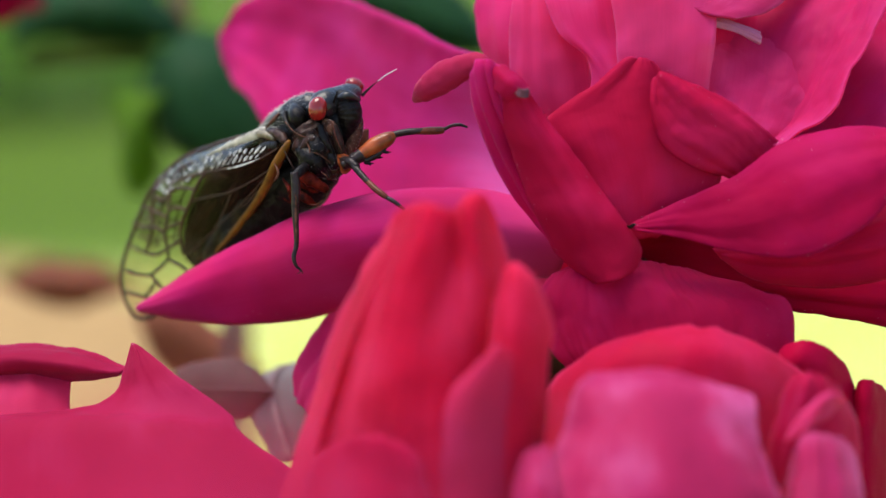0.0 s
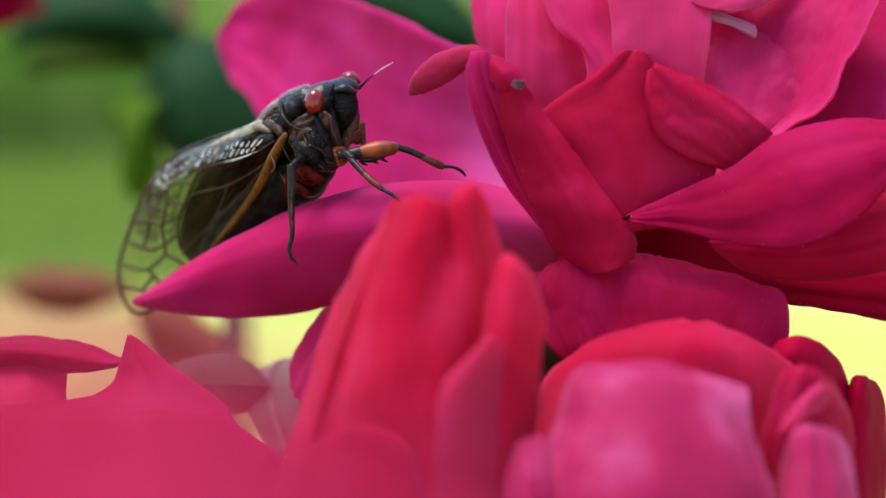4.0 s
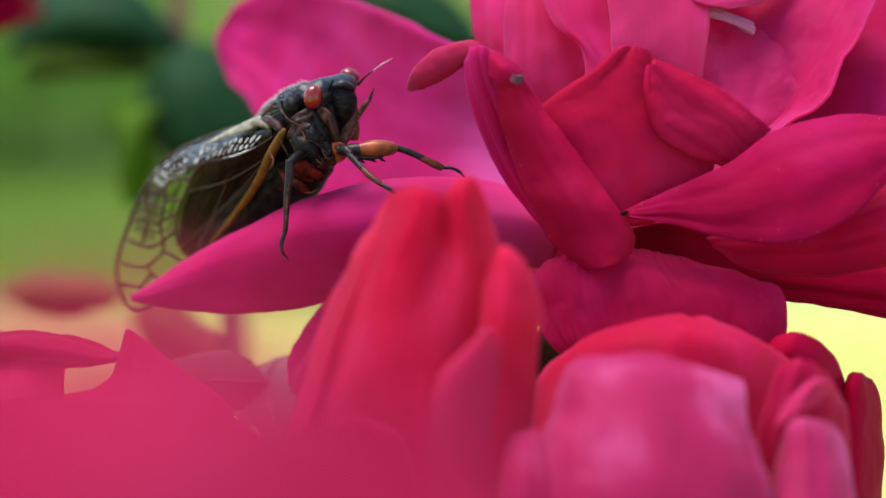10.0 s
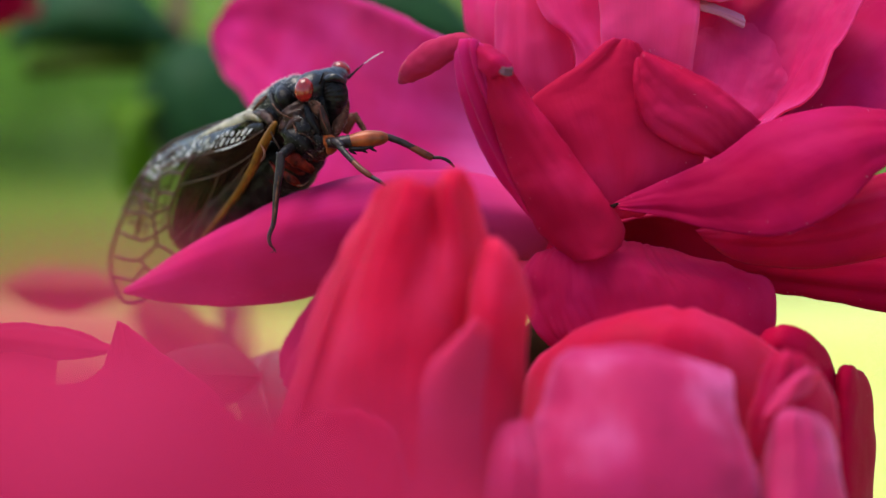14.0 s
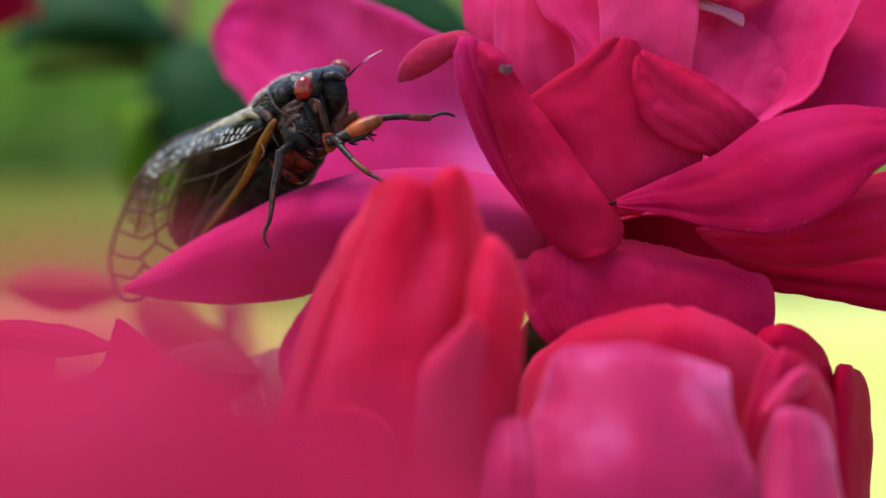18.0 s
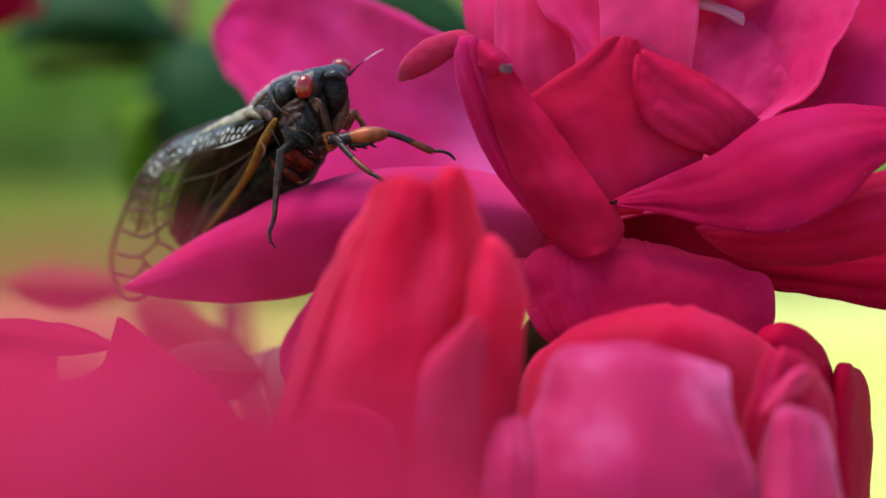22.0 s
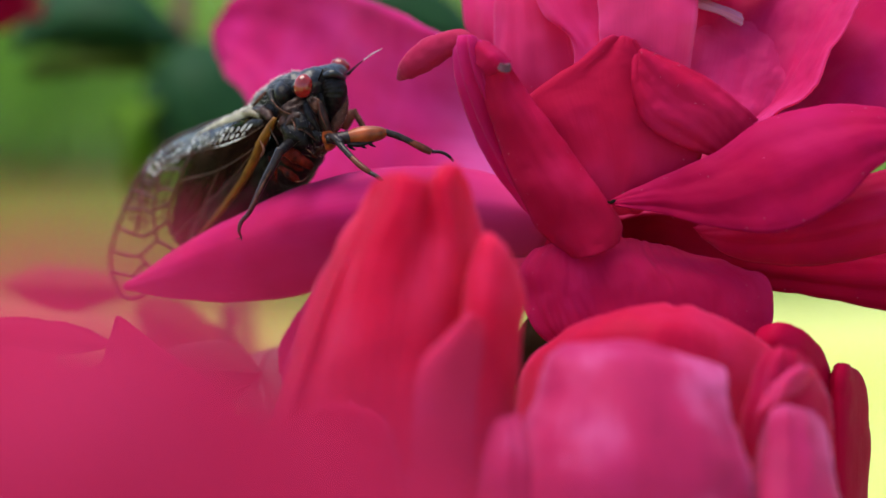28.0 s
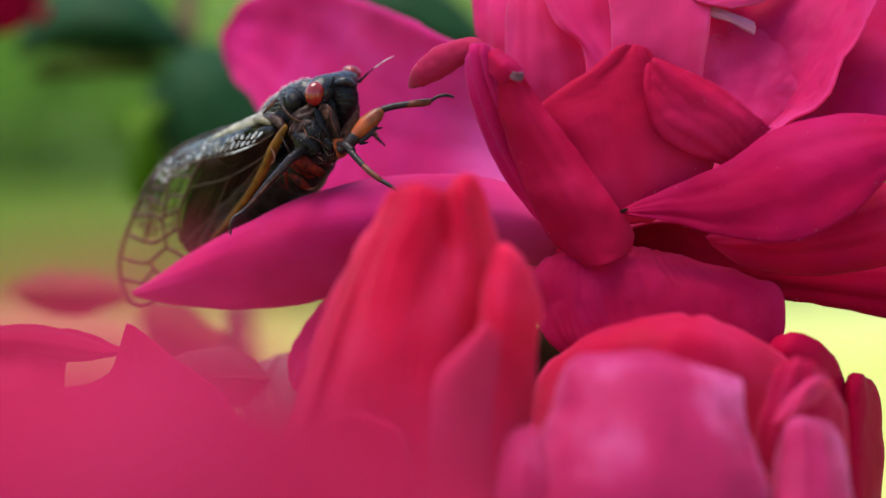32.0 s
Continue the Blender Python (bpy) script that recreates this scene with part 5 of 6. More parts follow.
for a, b in (((2.97, -1.5, -5.3), (0.86, -2.2, -3.85)), ((1.12, 0.5, -6.74), (-1.66, -0.5, -5.28)), ((-1.16, 2.6, -8.19), (-4.05, 3, -6.54))):
    a, b = Vector(a) + Vector((0, 0.35, 0)), Vector(b) + Vector((0, 0.35, 0))
    limb(cicada, "abdomen_band", RUST, (a, (a + b) / 2 + Vector((0, -0.5, -0.2)), b), (0.2, 0.34, 0.16), "rust-red band", flat=0.5, rough=0.3)
limb(cicada, "thorax", DARK, ((-6.46, 8, 0.22), (-4.04, 5, 0.23), (-1.13, 2, -0.05), (1.3, 1, -0.23), (3.04, 0, -0.54)), (0.7, 2.0, 3.1, 3.1, 1.6), sides=24, steps=40, rough=0.12)
limb(cicada, "mesonotum", SLATE, ((-6.67, 9, 0.34), (-5.21, 6, 0.82), (-3.67, 3.5, 1.39), (-2.18, 1.5, 1.97), (-1.2, 1, 2.35)), (0.4, 1.0, 1.75, 1.75, 1.0), sides=24, steps=30, rough=0.06)
limb(cicada, "pronotum", SLATE, ((-3.06, 2.5, 2.02), (-2.05, 1.6, 2.24), (-0.65, 0.8, 2.74), (0.88, 0, 3.24), (2.36, 0, 3.64)), (1.35, 2.0, 2.1, 2.0, 0.9), sides=24, steps=36, rough=0.06)
limb(cicada, "pronotum_collar", DARK, ((-2.59, 1.5, 3.73), (-2.8, -0.6, 2.53), (-2.38, -1.8, 1.26), (-1.54, -2.4, 0.03)), (0.15, 0.3, 0.35, 0.25), sides=10)
limb(cicada, "pronotum_rim", TAN, ((-5.32, 1.8, 0.76), (-4.28, 0.4, 1.77), (-3.21, 0.6, 2.87), (-2.57, 1.2, 3.44)), (0.10, 0.22, 0.2, 0.1), "tan rear rim of the thorax shield", sides=8, rough=0.4)
limb(cicada, "thorax_side", DARK, ((-1.63, -1, 3.32), (-1.13, -2.6, 2.09), (-0.81, -2.4, 0.83)), (0.6, 1.1, 0.6), sides=14)
limb(cicada, "breast", BROWN, ((-0.23, -2, 0.91), (1.14, -2.5, -1.12), (2.79, -2, -3.44), (3.75, -1, -4.75)), (1.8, 2.6, 2.0, 0.6), sides=28, rough=0.35, steps=40)
limb(cicada, "breast_plate", DARK, ((-0.83, -3.2, -1.61), (0.89, -4.2, -3.18), (2.5, -3, -4.95)), (0.8, 1.5, 0.5), sides=18, rough=0.3)
limb(cicada, "breast_plate", DARK, ((0.41, -4, 0.09), (1.39, -4.8, -1.68), (1.64, -4.6, -3.13)), (0.5, 1.0, 0.4), sides=16, rough=0.3)
limb(cicada, "breast_plate", DARK, ((2.21, -4, -1.65), (3.09, -4.2, -3.18), (3.19, -3.6, -4.16)), (0.4, 0.8, 0.4), sides=14, rough=0.3)
limb(cicada, "head", SLATE, ((0.38, -3.4, 2.38), (1.81, -2.6, 3.36), (3.46, -0.5, 4.22), (4.99, 2, 5.05), (5.87, 4, 5.65)), (0.7, 1.75, 1.6, 1.3, 0.5), sides=22, steps=30, rough=0.06)
limb(cicada, "face", DARK, ((3.66, -2, 4.87), (4.62, -2.5, 3.9), (5.02, -2.6, 2.42), (4.81, -2.3, 0.83), (4.4, -2, -0.63)), (0.7, 1.35, 1.55, 1.1, 0.35), "black ribbed face", sides=22, steps=84, ribs=14, rib=0.015)
limb(cicada, "face_side", DARK, ((2.69, -1.2, 3.31), (3.24, -1.6, 1.81), (3.77, -1.4, -0.06), (4.16, -1, -1.93)), (0.9, 1.5, 1.3, 0.6), sides=18, rough=0.2)
limb(cicada, "brow", SLATE, ((3.73, -3.8, 4.22), (4.95, -4.1, 4.47), (6.25, -3.2, 3.99)), (0.3, 0.55, 0.25), sides=10)
limb(cicada, "cheek", TAN, ((5.79, -1.6, 2.88), (5.93, -1.8, 1.13), (5.4, -2, -0.89), (4.6, -2, -2.77)), (0.5, 0.75, 0.8, 0.4), "tan-brown cheek")
limb(cicada, "cheek", TAN, ((2.13, -3.6, 1.57), (2.81, -4, 0.75), (3.47, -3.8, -0.31)), (0.4, 0.8, 0.4), sides=10)
limb(cicada, "beak", BROWN, ((3.22, -4.2, 1.01), (3.69, -4.4, -0.53), (4.15, -4.2, -2.05), (4.66, -3.6, -3.63)), (0.4, 0.55, 0.5, 0.25))
limb(cicada, "beak_sheath", DARK, ((1.63, -4.4, 1), (2.18, -4.8, -0.75), (3.23, -4.4, -2.53)), (0.35, 0.55, 0.3))


def ball(parent, name, mat, at, rx, ry, rz, turn=0.0, label=""):
    b = bmesh.new()
    bmesh.ops.create_icosphere(b, subdivisions=4, radius=1)
    m = Matrix.Translation(Vector(at) * MM) @ pose(0, 0, 0, 0, turn, 0) @ Matrix.Diagonal((rx * MM, ry * MM, rz * MM, 1))
    bmesh.ops.transform(b, matrix=m, verts=b.verts)
    return part(name, b, mat, parent, label)


ball(cicada, "eye", EYE, (1.4, -5.1, 2.89), 1.12, 1.05, 1.46, 8, "glossy red eye")
ball(cicada, "eye", EYE, (5.42, 3.2, 6.15), 1.2, 1.0, 0.9, 25, "glossy red eye")
limb(cicada, "antenna", DARK, ((6.44, -1, 4.66), (7.46, -1.2, 5.66), (8.34, -1.4, 6.38)), (0.24, 0.12, 0.06), sides=6)
limb(cicada, "antenna_tip", BRISTLE, ((8.34, -1.4, 6.38), (9.48, -1.6, 7.18), (10.63, -2, 7.75)), (0.06, 0.07, 0.03), "pale bristle tip", sides=6)
limb(cicada, "antenna", DARK, ((3.25, -5, 3.62), (3.55, -5.6, 4.38), (3.76, -6, 4.89)), (0.18, 0.1, 0.05), sides=6)
limb(cicada, "wing_joint", BROWN, ((-5.2, 2, 0.63), (-3.78, -1, 0.22), (-2.88, -2.5, -0.51), (-2.04, -3, -1.34)), (0.3, 0.62, 0.55, 0.3), rough=0.3)
limb(cicada, "wing_joint", CREAM, ((-7.6, 4.5, 0.1), (-6.3, 2.6, 0.3), (-5.0, 0.8, 0.1), (-3.9, -1.2, -0.4)), (0.1, 0.32, 0.45, 0.36), "cream-coloured wing hinge", rough=0.55, steps=30)
limb(cicada, "wing_joint", HINGE, ((-13.02, 9, -2.11), (-10.67, 6, -1.26), (-8.52, 4, -0.52), (-6.49, 2.5, 0.17), (-4.92, 1.5, 0.6), (-3.74, 0, 0.66)), (0.05, 0.24, 0.46, 0.62, 0.62, 0.3), "whitish pleated edge at the wing root", rough=0.25, steps=50, flat=0.35)
limb(cicada, "wing_joint", DARK, ((-6.42, 2, -1.68), (-5.06, 0, -1.48), (-3.58, -2, -1.3)), (0.3, 0.75, 0.5), "black patch at the wing root", flat=0.5)

# pale seams and brown plates of the breast
for pts, r, mat, lab in (
        (((-2.6, -2.6, 1.5), (-1.4, -4.2, 0.2), (-0.1, -4.6, -0.4), (0.5, -4.4, 0.4)), 0.16, TAN, "tan seam below the eye"),
        (((0.2, -5.2, -2.4), (1.2, -5.7, -2.3), (2.2, -5.6, -2.9), (3.0, -5.0, -3.6)), 0.12, TAN, "tan breast seam"),
        (((0.0, -4.9, -1.0), (0.5, -5.5, -2.0), (0.3, -5.3, -3.2)), 0.12, TAN, "tan breast seam"),
        (((-2.6, -3.6, -2.0), (-2.0, -4.2, -3.2), (-1.4, -4.4, -4.2)), 0.15, BROWN, "brown breast seam"),
        (((-3.9, -2.0, -3.4), (-3.4, -2.6, -4.6), (-3.9, -2.2, -5.6)), 0.22, TAN, "tan plate beside the wing root"),
        (((1.9, -5.2, -4.6), (2.4, -5.5, -5.0), (2.7, -5.2, -5.4)), 0.14, TAN, "tan leg joint"),
        (((0.4, -2.6, -8.3), (1.2, -3.0, -8.3), (2.0, -2.6, -7.7)), 0.15, TAN, "tan belly edge"),
        (((-3.0, 0.0, -5.2), (-2.2, -1.6, -6.4), (-2.0, -1.2, -8.0)), 0.4, RUST, "rust-red belly side"),
        (((3.1, -4.6, 1.4), (3.5, -5.0, -0.4), (4.2, -4.9, -2.0)), 0.13, AMBER, "rusty beak edge")):
    limb(cicada, "body_seam", mat, pts, [0.65 * r * w for w in ((0.5, 1.0, 0.9, 0.4) if len(pts) == 4 else (0.5, 1.0, 0.4))], lab, sides=8, rough=0.4)

# forewings: costal edge, middle line, hind edge from root to tip
FORE = (
    ((-2.05, -3.4, -0.83), (-3.1, -1.5, 0.05), (-4.96, 4, 1.06)),
    ((-3.98, -0.5, -3.94), (-7.03, 1.6, -2.32), (-10.62, 11, -0.36)),
    ((-6.21, 4.3, -7.49), (-10.97, 7, -5.08), (-16.26, 19, -1.59)),
    ((-9.91, 10.8, -11.69), (-15.12, 14, -8.92), (-20.62, 22, -5.1)),
    ((-14.66, 16.6, -16.5), (-19.2, 19, -13.51), (-23.33, 24, -10.15)),
    ((-18.84, 20.9, -20.29), (-22.31, 22.8, -17.86), (-25.2, 25, -15.19)),
    ((-21.48, 23.8, -22.46), (-23.75, 24.5, -22.26), (-25.42, 25, -18.99)))
wing = part("forewing", sheet(bmesh.new(), FORE, across=24, along=60, ripple=0.3, seed=3.0), MEMBRANE, cicada, "clear veined forewing")
wing.visible_shadow = True


def on_wing(u, v, lift=0.18):
    a, m, c = (curve_at([Vector(s[k]) for s in FORE], v) for k in range(3))
    p = a * (u * (u - 1) / 2) + m * (1 - u * u) + c * (u * (u + 1) / 2)
    return p + Vector((0, -lift, 0))


def vein(path, r0, r1, mat=VEIN, name="wing_vein", label="", sides=7):
    pts = [on_wing(u, v) for u, v in path]
    n = len(pts) - 1
    return limb(wing, name, mat, pts, [0.95 * (r0 + (r1 - r0) * i / n) for i in range(n + 1)], label, sides=sides, steps=5 * n)


limb(wing, "wing_edge", YELLOW, [on_wing(-1, v) for v in (0.0, 0.05, 0.15, 0.3, 0.45, 0.58)], (0.25, 0.5, 0.62, 0.56, 0.46, 0.32), "amber front edge of the wing", sides=10)
vein([(-1, 0.58), (-1, 0.7), (-1, 0.85), (-0.95, 0.98), (0, 1.0), (0.95, 0.98), (1, 0.85), (1, 0.7), (1, 0.55), (1, 0.4), (1, 0.25), (1, 0.05)], 0.27, 0.27, VEIN, "wing_rim")

WING_GRID = [on_wing(-1 + i / 20, j / 120) for i in range(41) for j in range(121)]


def wing_at(x, z, lift=0.18):
    """The place on the wing that lies behind x, z in the camera's view, from 300 mm off."""
    def seen(p):
        k = 300 / (300 + p.y)
        return (p.x - 16.1) * k + 16.1, (p.z + 13.6) * k - 13.6
    p = min(WING_GRID, key=lambda q: (seen(q)[0] - x) ** 2 + (seen(q)[1] - z) ** 2)
    k = (300 + p.y) / 300
    return Vector(((x - 16.1) * k + 16.1, p.y + 0.18 - lift, (z + 13.6) * k - 13.6))


def net_vein(path, r, mat=VEIN):
    return limb(wing, "wing_vein", mat, [wing_at(x, z) for x, z in path], [r * (0.9 + 0.2 * (i % 2)) for i in range(len(path))], sides=7, steps=5 * (len(path) - 1))


# net of the clear outer cells
net_vein([(-13.5, -3.1), (-15.32, -4.12), (-16.4, -5.8), (-16.53, -7.49), (-16.8, -9.85), (-17.14, -11.67), (-16.8, -13.56), (-16.67, -14.91)], 0.2)
net_vein([(-16.67, -14.91), (-17.68, -15.86), (-18.56, -16.67), (-18.08, -17.48), (-17.07, -18.56)], 0.2)
net_vein([(-16.67, -14.91), (-15.52, -15.45), (-14.37, -16.26)], 0.2)
net_vein([(-16.53, -3.78), (-17.68, -5.33), (-18.42, -7.15), (-18.69, -8.84), (-18.56, -10.86), (-18.96, -12.75), (-19.37, -14.1)], 0.2)
net_vein([(-12.15, -4.32), (-13.16, -5.8), (-14.17, -8.16), (-15.05, -10.32), (-15.32, -12.21), (-14.84, -14.24)], 0.2)
net_vein([(-12.15, -4.39), (-14.17, -4.93), (-16.4, -5.8)], 0.2)
net_vein([(-19.5, -8.57), (-19.1, -8.7), (-18.69, -8.91)], 0.2)
net_vein([(-20.38, -10.73), (-19.5, -11), (-18.56, -10.86)], 0.2)
net_vein([(-21.12, -13.23), (-20.31, -13.7), (-19.37, -14.1)], 0.2)
net_vein([(-18.56, -6.48), (-18.15, -6.55), (-17.68, -5.33)], 0.2)
net_vein([(-17.68, -5.33), (-17.07, -5.47), (-16.4, -5.8)], 0.2)
net_vein([(-18.42, -7.15), (-17.54, -7.69), (-16.53, -7.49)], 0.2)
net_vein([(-18.69, -8.91), (-17.75, -9.38), (-16.8, -9.85)], 0.2)
net_vein([(-18.56, -10.86), (-17.88, -11.13), (-17.14, -11.67)], 0.2)
net_vein([(-19.37, -14.1), (-18.15, -14.3), (-16.8, -13.63)], 0.2)
net_vein([(-21.79, -16.13), (-20.58, -16.53), (-19.5, -16.73), (-18.56, -16.67)], 0.2)
net_vein([(-22.13, -18.62), (-20.85, -18.89), (-19.5, -19.23), (-18.02, -19.64)], 0.2)
net_vein([(-19.5, -19.23), (-18.69, -18.29), (-18.08, -17.48)], 0.2)
net_vein([(-16.53, -6.82), (-15.32, -6.28), (-13.43, -6.48)], 0.2)
net_vein([(-16.73, -8.97), (-15.72, -8.64), (-14.44, -8.91)], 0.2)
net_vein([(-17, -11.2), (-16.13, -10.8), (-15.11, -10.39)], 0.2)
net_vein([(-16.8, -13.63), (-15.92, -13.02), (-15.25, -12.48)], 0.2)
# veins of the second wing that show through, set a little farther back
for path in (
        [(-14.6, -3.4), (-16.2, -4.9), (-17.2, -6.9), (-17.6, -9.2), (-17.9, -11.4), (-18.0, -13.4)],
        [(-13.0, -4.0), (-14.6, -6.2), (-15.5, -8.6), (-15.9, -11.0), (-16.1, -13.2)],
        [(-19.2, -7.6), (-18.0, -7.9), (-16.6, -8.3), (-15.4, -7.8)],
        [(-19.9, -9.8), (-18.6, -9.9), (-17.6, -10.4), (-15.8, -10.0)],
        [(-20.6, -12.2), (-19.2, -12.1), (-17.9, -12.6), (-16.1, -12.0)],
        [(-17.6, -5.0), (-16.2, -4.9), (-14.2, -5.6)]):
    limb(wing, "wing_vein", VEIN, [wing_at(x, z, -0.9) for x, z in path], [0.11] * len(path), "vein of the wing behind", sides=6, steps=4 * (len(path) - 1))
# long veins of the smoky inner cells
net_vein([(-3.17, -1.96), (-4.66, -4.12), (-9.11, -6.68), (-13.16, -7.62), (-13.97, -8.03)], 0.085, VEIN_DARK)
net_vein([(-3.44, -2.77), (-5.6, -5.6), (-8.43, -8.7), (-11.27, -11.4), (-14.51, -14.37)], 0.085, VEIN_DARK)
net_vein([(-4.52, -4.93), (-6.41, -7.49), (-7.89, -9.65), (-9.45, -11.54)], 0.085, VEIN_DARK)
net_vein([(-9.11, -6.68), (-9.92, -8.7), (-11.27, -11.4)], 0.085, VEIN_DARK)
net_vein([(-6.07, -6.48), (-7.35, -8.16), (-8.43, -8.7)], 0.085, VEIN_DARK)
net_vein([(-3.71, -1.55), (-6.07, -2.97), (-9.11, -3.85), (-12.15, -4.39)], 0.085, VEIN_DARK)
net_vein([(-7.76, -1.96), (-10.32, -1.82), (-12.35, -2.9), (-12.15, -4.39)], 0.085, VEIN_DARK)
# crinkled, glossy inner field along the back edge
bmw = bmesh.new()
uvw = bmw.loops.layers.uv.new("UVMap")
strip = []
for j in range(101):
    v = 0.05 + 0.43 * j / 100
    row = []
    for i in range(13):
        wide = 0.56 * min(1, (101 - j) / 40) ** 0.7
        u = 0.97 - wide * (1 - i / 12) + 0.03 * math.sin(v * 40)
        ridge = (0.17 * math.sin(v * 150 + u * 9 + 3.0 * noise.noise(Vector((u * 5, v * 24, 1)))) + 0.34 * noise.noise(Vector((u * 9, v * 55, 4)))) * math.sin(math.pi * i / 12)
        p = on_wing(u, v, 0.3 + ridge)
        p.z += 0.35 * math.sin(math.pi * i / 12)
        row.append(bmw.verts.new(p * MM))
    strip.append(row)
for j in range(100):
    for i in range(12):
        f = bmw.faces.new((strip[j][i], strip[j][i + 1], strip[j + 1][i + 1], strip[j + 1][i]))
        for lp in f.loops:
            lp[uvw].uv = (0.5, 0.2)
part("wing_fold", bmw, GLINT, wing, "crinkled glossy inner field of the wing")
rnd = random.Random(21)
b = bmesh.new()
# slanting pale strokes on the inner cell's pleats, painted as glints
for k in range(11):
    x, z = -13.0 + 0.66 * k, -4.55 + 0.17 * k
    cut = rnd.uniform(0.3, 0.6)
    lean = 1.35 + rnd.uniform(-0.3, 0.3)
    high = (2.8 - 0.11 * k) * rnd.uniform(0.8, 1.0)
    for lo, hi in ((0.05, cut), (cut + 0.1, 0.95)):
        if rnd.random() < 0.15:
            continue
        pts = [wing_at(x + lean * w, z + high * w, 0.62) for w in (lo, (lo + hi) / 2, hi)]
        wide = rnd.uniform(0.10, 0.21)
        tube(b, pts, (wide * 0.4, wide, wide * 0.4), sides=6, steps=6, flat=0.5)
# short pale strokes along the back edge that stand for glints
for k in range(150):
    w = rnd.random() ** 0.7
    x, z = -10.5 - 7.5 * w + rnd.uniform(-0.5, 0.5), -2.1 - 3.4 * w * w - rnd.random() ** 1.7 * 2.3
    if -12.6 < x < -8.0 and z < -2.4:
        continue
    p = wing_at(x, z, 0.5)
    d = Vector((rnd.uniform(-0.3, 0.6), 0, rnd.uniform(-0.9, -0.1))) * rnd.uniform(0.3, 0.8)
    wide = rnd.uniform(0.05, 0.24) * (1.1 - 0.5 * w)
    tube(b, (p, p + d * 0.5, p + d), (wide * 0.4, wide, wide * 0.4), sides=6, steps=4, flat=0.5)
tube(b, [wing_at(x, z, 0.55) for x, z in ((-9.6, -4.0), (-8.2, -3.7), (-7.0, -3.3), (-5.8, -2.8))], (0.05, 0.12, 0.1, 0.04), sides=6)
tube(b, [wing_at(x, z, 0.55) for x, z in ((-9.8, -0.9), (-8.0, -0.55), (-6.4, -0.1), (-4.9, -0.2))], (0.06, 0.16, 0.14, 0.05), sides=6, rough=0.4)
tagged(part("wing_glint_strokes", b, GLINT_STROKE, wing, "pale raised strokes painted as glints on the wing"), kind="stuff")
HIND = (
    ((-2.66, -1, -1.27), (-3.49, 1.4, -0.76), (-4.76, 5, -0.13)),
    ((-4.56, 2.2, -4.67), (-7.62, 6.5, -3.17), (-10.58, 13, -1.89)),
    ((-7.12, 7.2, -8.12), (-10.81, 11.5, -6.15), (-14.68, 19, -4.32)),
    ((-10.51, 12.2, -11.96), (-14.13, 17, -10.08), (-16.93, 22, -8.8)),
    ((-14.94, 18, -16.22), (-16.36, 20, -15.3), (-17.86, 24, -13.5)))
part("hind_wing", sheet(bmesh.new(), HIND, across=16, along=36, ripple=0.3, seed=5.0), SMOKY, cicada, "dark smoky hind wing")
BACK = (
    ((-5.52, 6.5, 1.26), (-5.61, 5.8, 0.81), (-5.69, 5, 0.5)),
    ((-9.38, 11.5, 0.03), (-9.61, 10.1, -1.08), (-9.83, 8.6, -2.04)),
    ((-14.98, 18.7, -2.02), (-15.2, 17.3, -3.5), (-15.41, 15.8, -4.61)),
    ((-19.93, 24.5, -5.46), (-19.76, 23, -7.68), (-19.61, 21.6, -9.15)),
    ((-23.56, 27.4, -10.91), (-22.65, 25.9, -12.76), (-23.35, 35, -14.24)))
part("forewing", sheet(bmesh.new(), BACK, across=16, along=50, ripple=0.9, seed=7.0), GLINT, cicada, "glossy folded second forewing")

# legs that hold still
limb(cicada, "leg", LIMB, ((3.88, -4, -3.18), (5.17, -6.5, -3.33), (6.13, -7.5, -4.09)), (0.55, 0.56, 0.44), sides=10)
shin = limb(cicada, "leg", LIMB, ((5.45, -7, -3.61), (7.01, -8.5, -5.37), (8.55, -9.5, -6.83), (9.47, -10, -7.5)), (0.42, 0.38, 0.33, 0.28), "black leg with a rusty shin end", sides=10)
limb(shin, "shin_end", AMBER, ((7.21, -8.6, -5.57), (8.15, -9.5, -6.51), (9.08, -10.1, -7.24), (9.61, -10.3, -7.63)), (0.34, 0.38, 0.37, 0.29), "rusty orange shin end", sides=10)
limb(shin, "foot", LIMB, ((9.48, -10.2, -7.57), (10.53, -10.8, -8.16), (11.71, -11.2, -9.08)), (0.26, 0.24, 0.16), sides=8)
limb(cicada, "leg_base", ORANGE, ((3.86, -3.5, -2.69), (4.71, -5, -3.54), (4.43, -4.5, -4.59)), (0.6, 0.9, 0.4), "orange leg base", sides=12)
limb(cicada, "leg_base", RUST, ((-1.0, -4.4, -4.6), (0.6, -4.6, -5.5), (2.5, -3.8, -6.7)), (0.6, 0.85, 0.4), "rust-red thigh", sides=14, rough=0.35, flat=0.6)
limb(cicada, "belly_plate", RUST, ((-1.63, -1, -6.5), (-0.23, -1.9, -7.46), (0.82, -1.5, -8.26)), (0.25, 0.5, 0.25), "rust-red belly plate", sides=14, rough=0.4, flat=0.5)
limb(cicada, "leg_base", DARK, ((0.24, -4.5, -3.53), (-0.54, -6, -4.37), (-1.14, -7, -5.06)), (0.5, 0.6, 0.5), sides=10)

# raised foreleg: thigh turns at the body, shin turns at the knee; drawn lying along +x
LEG = 300 / 4446.3 / 0.52


FORE_BASE = Vector((5.15, -6, -3.58))
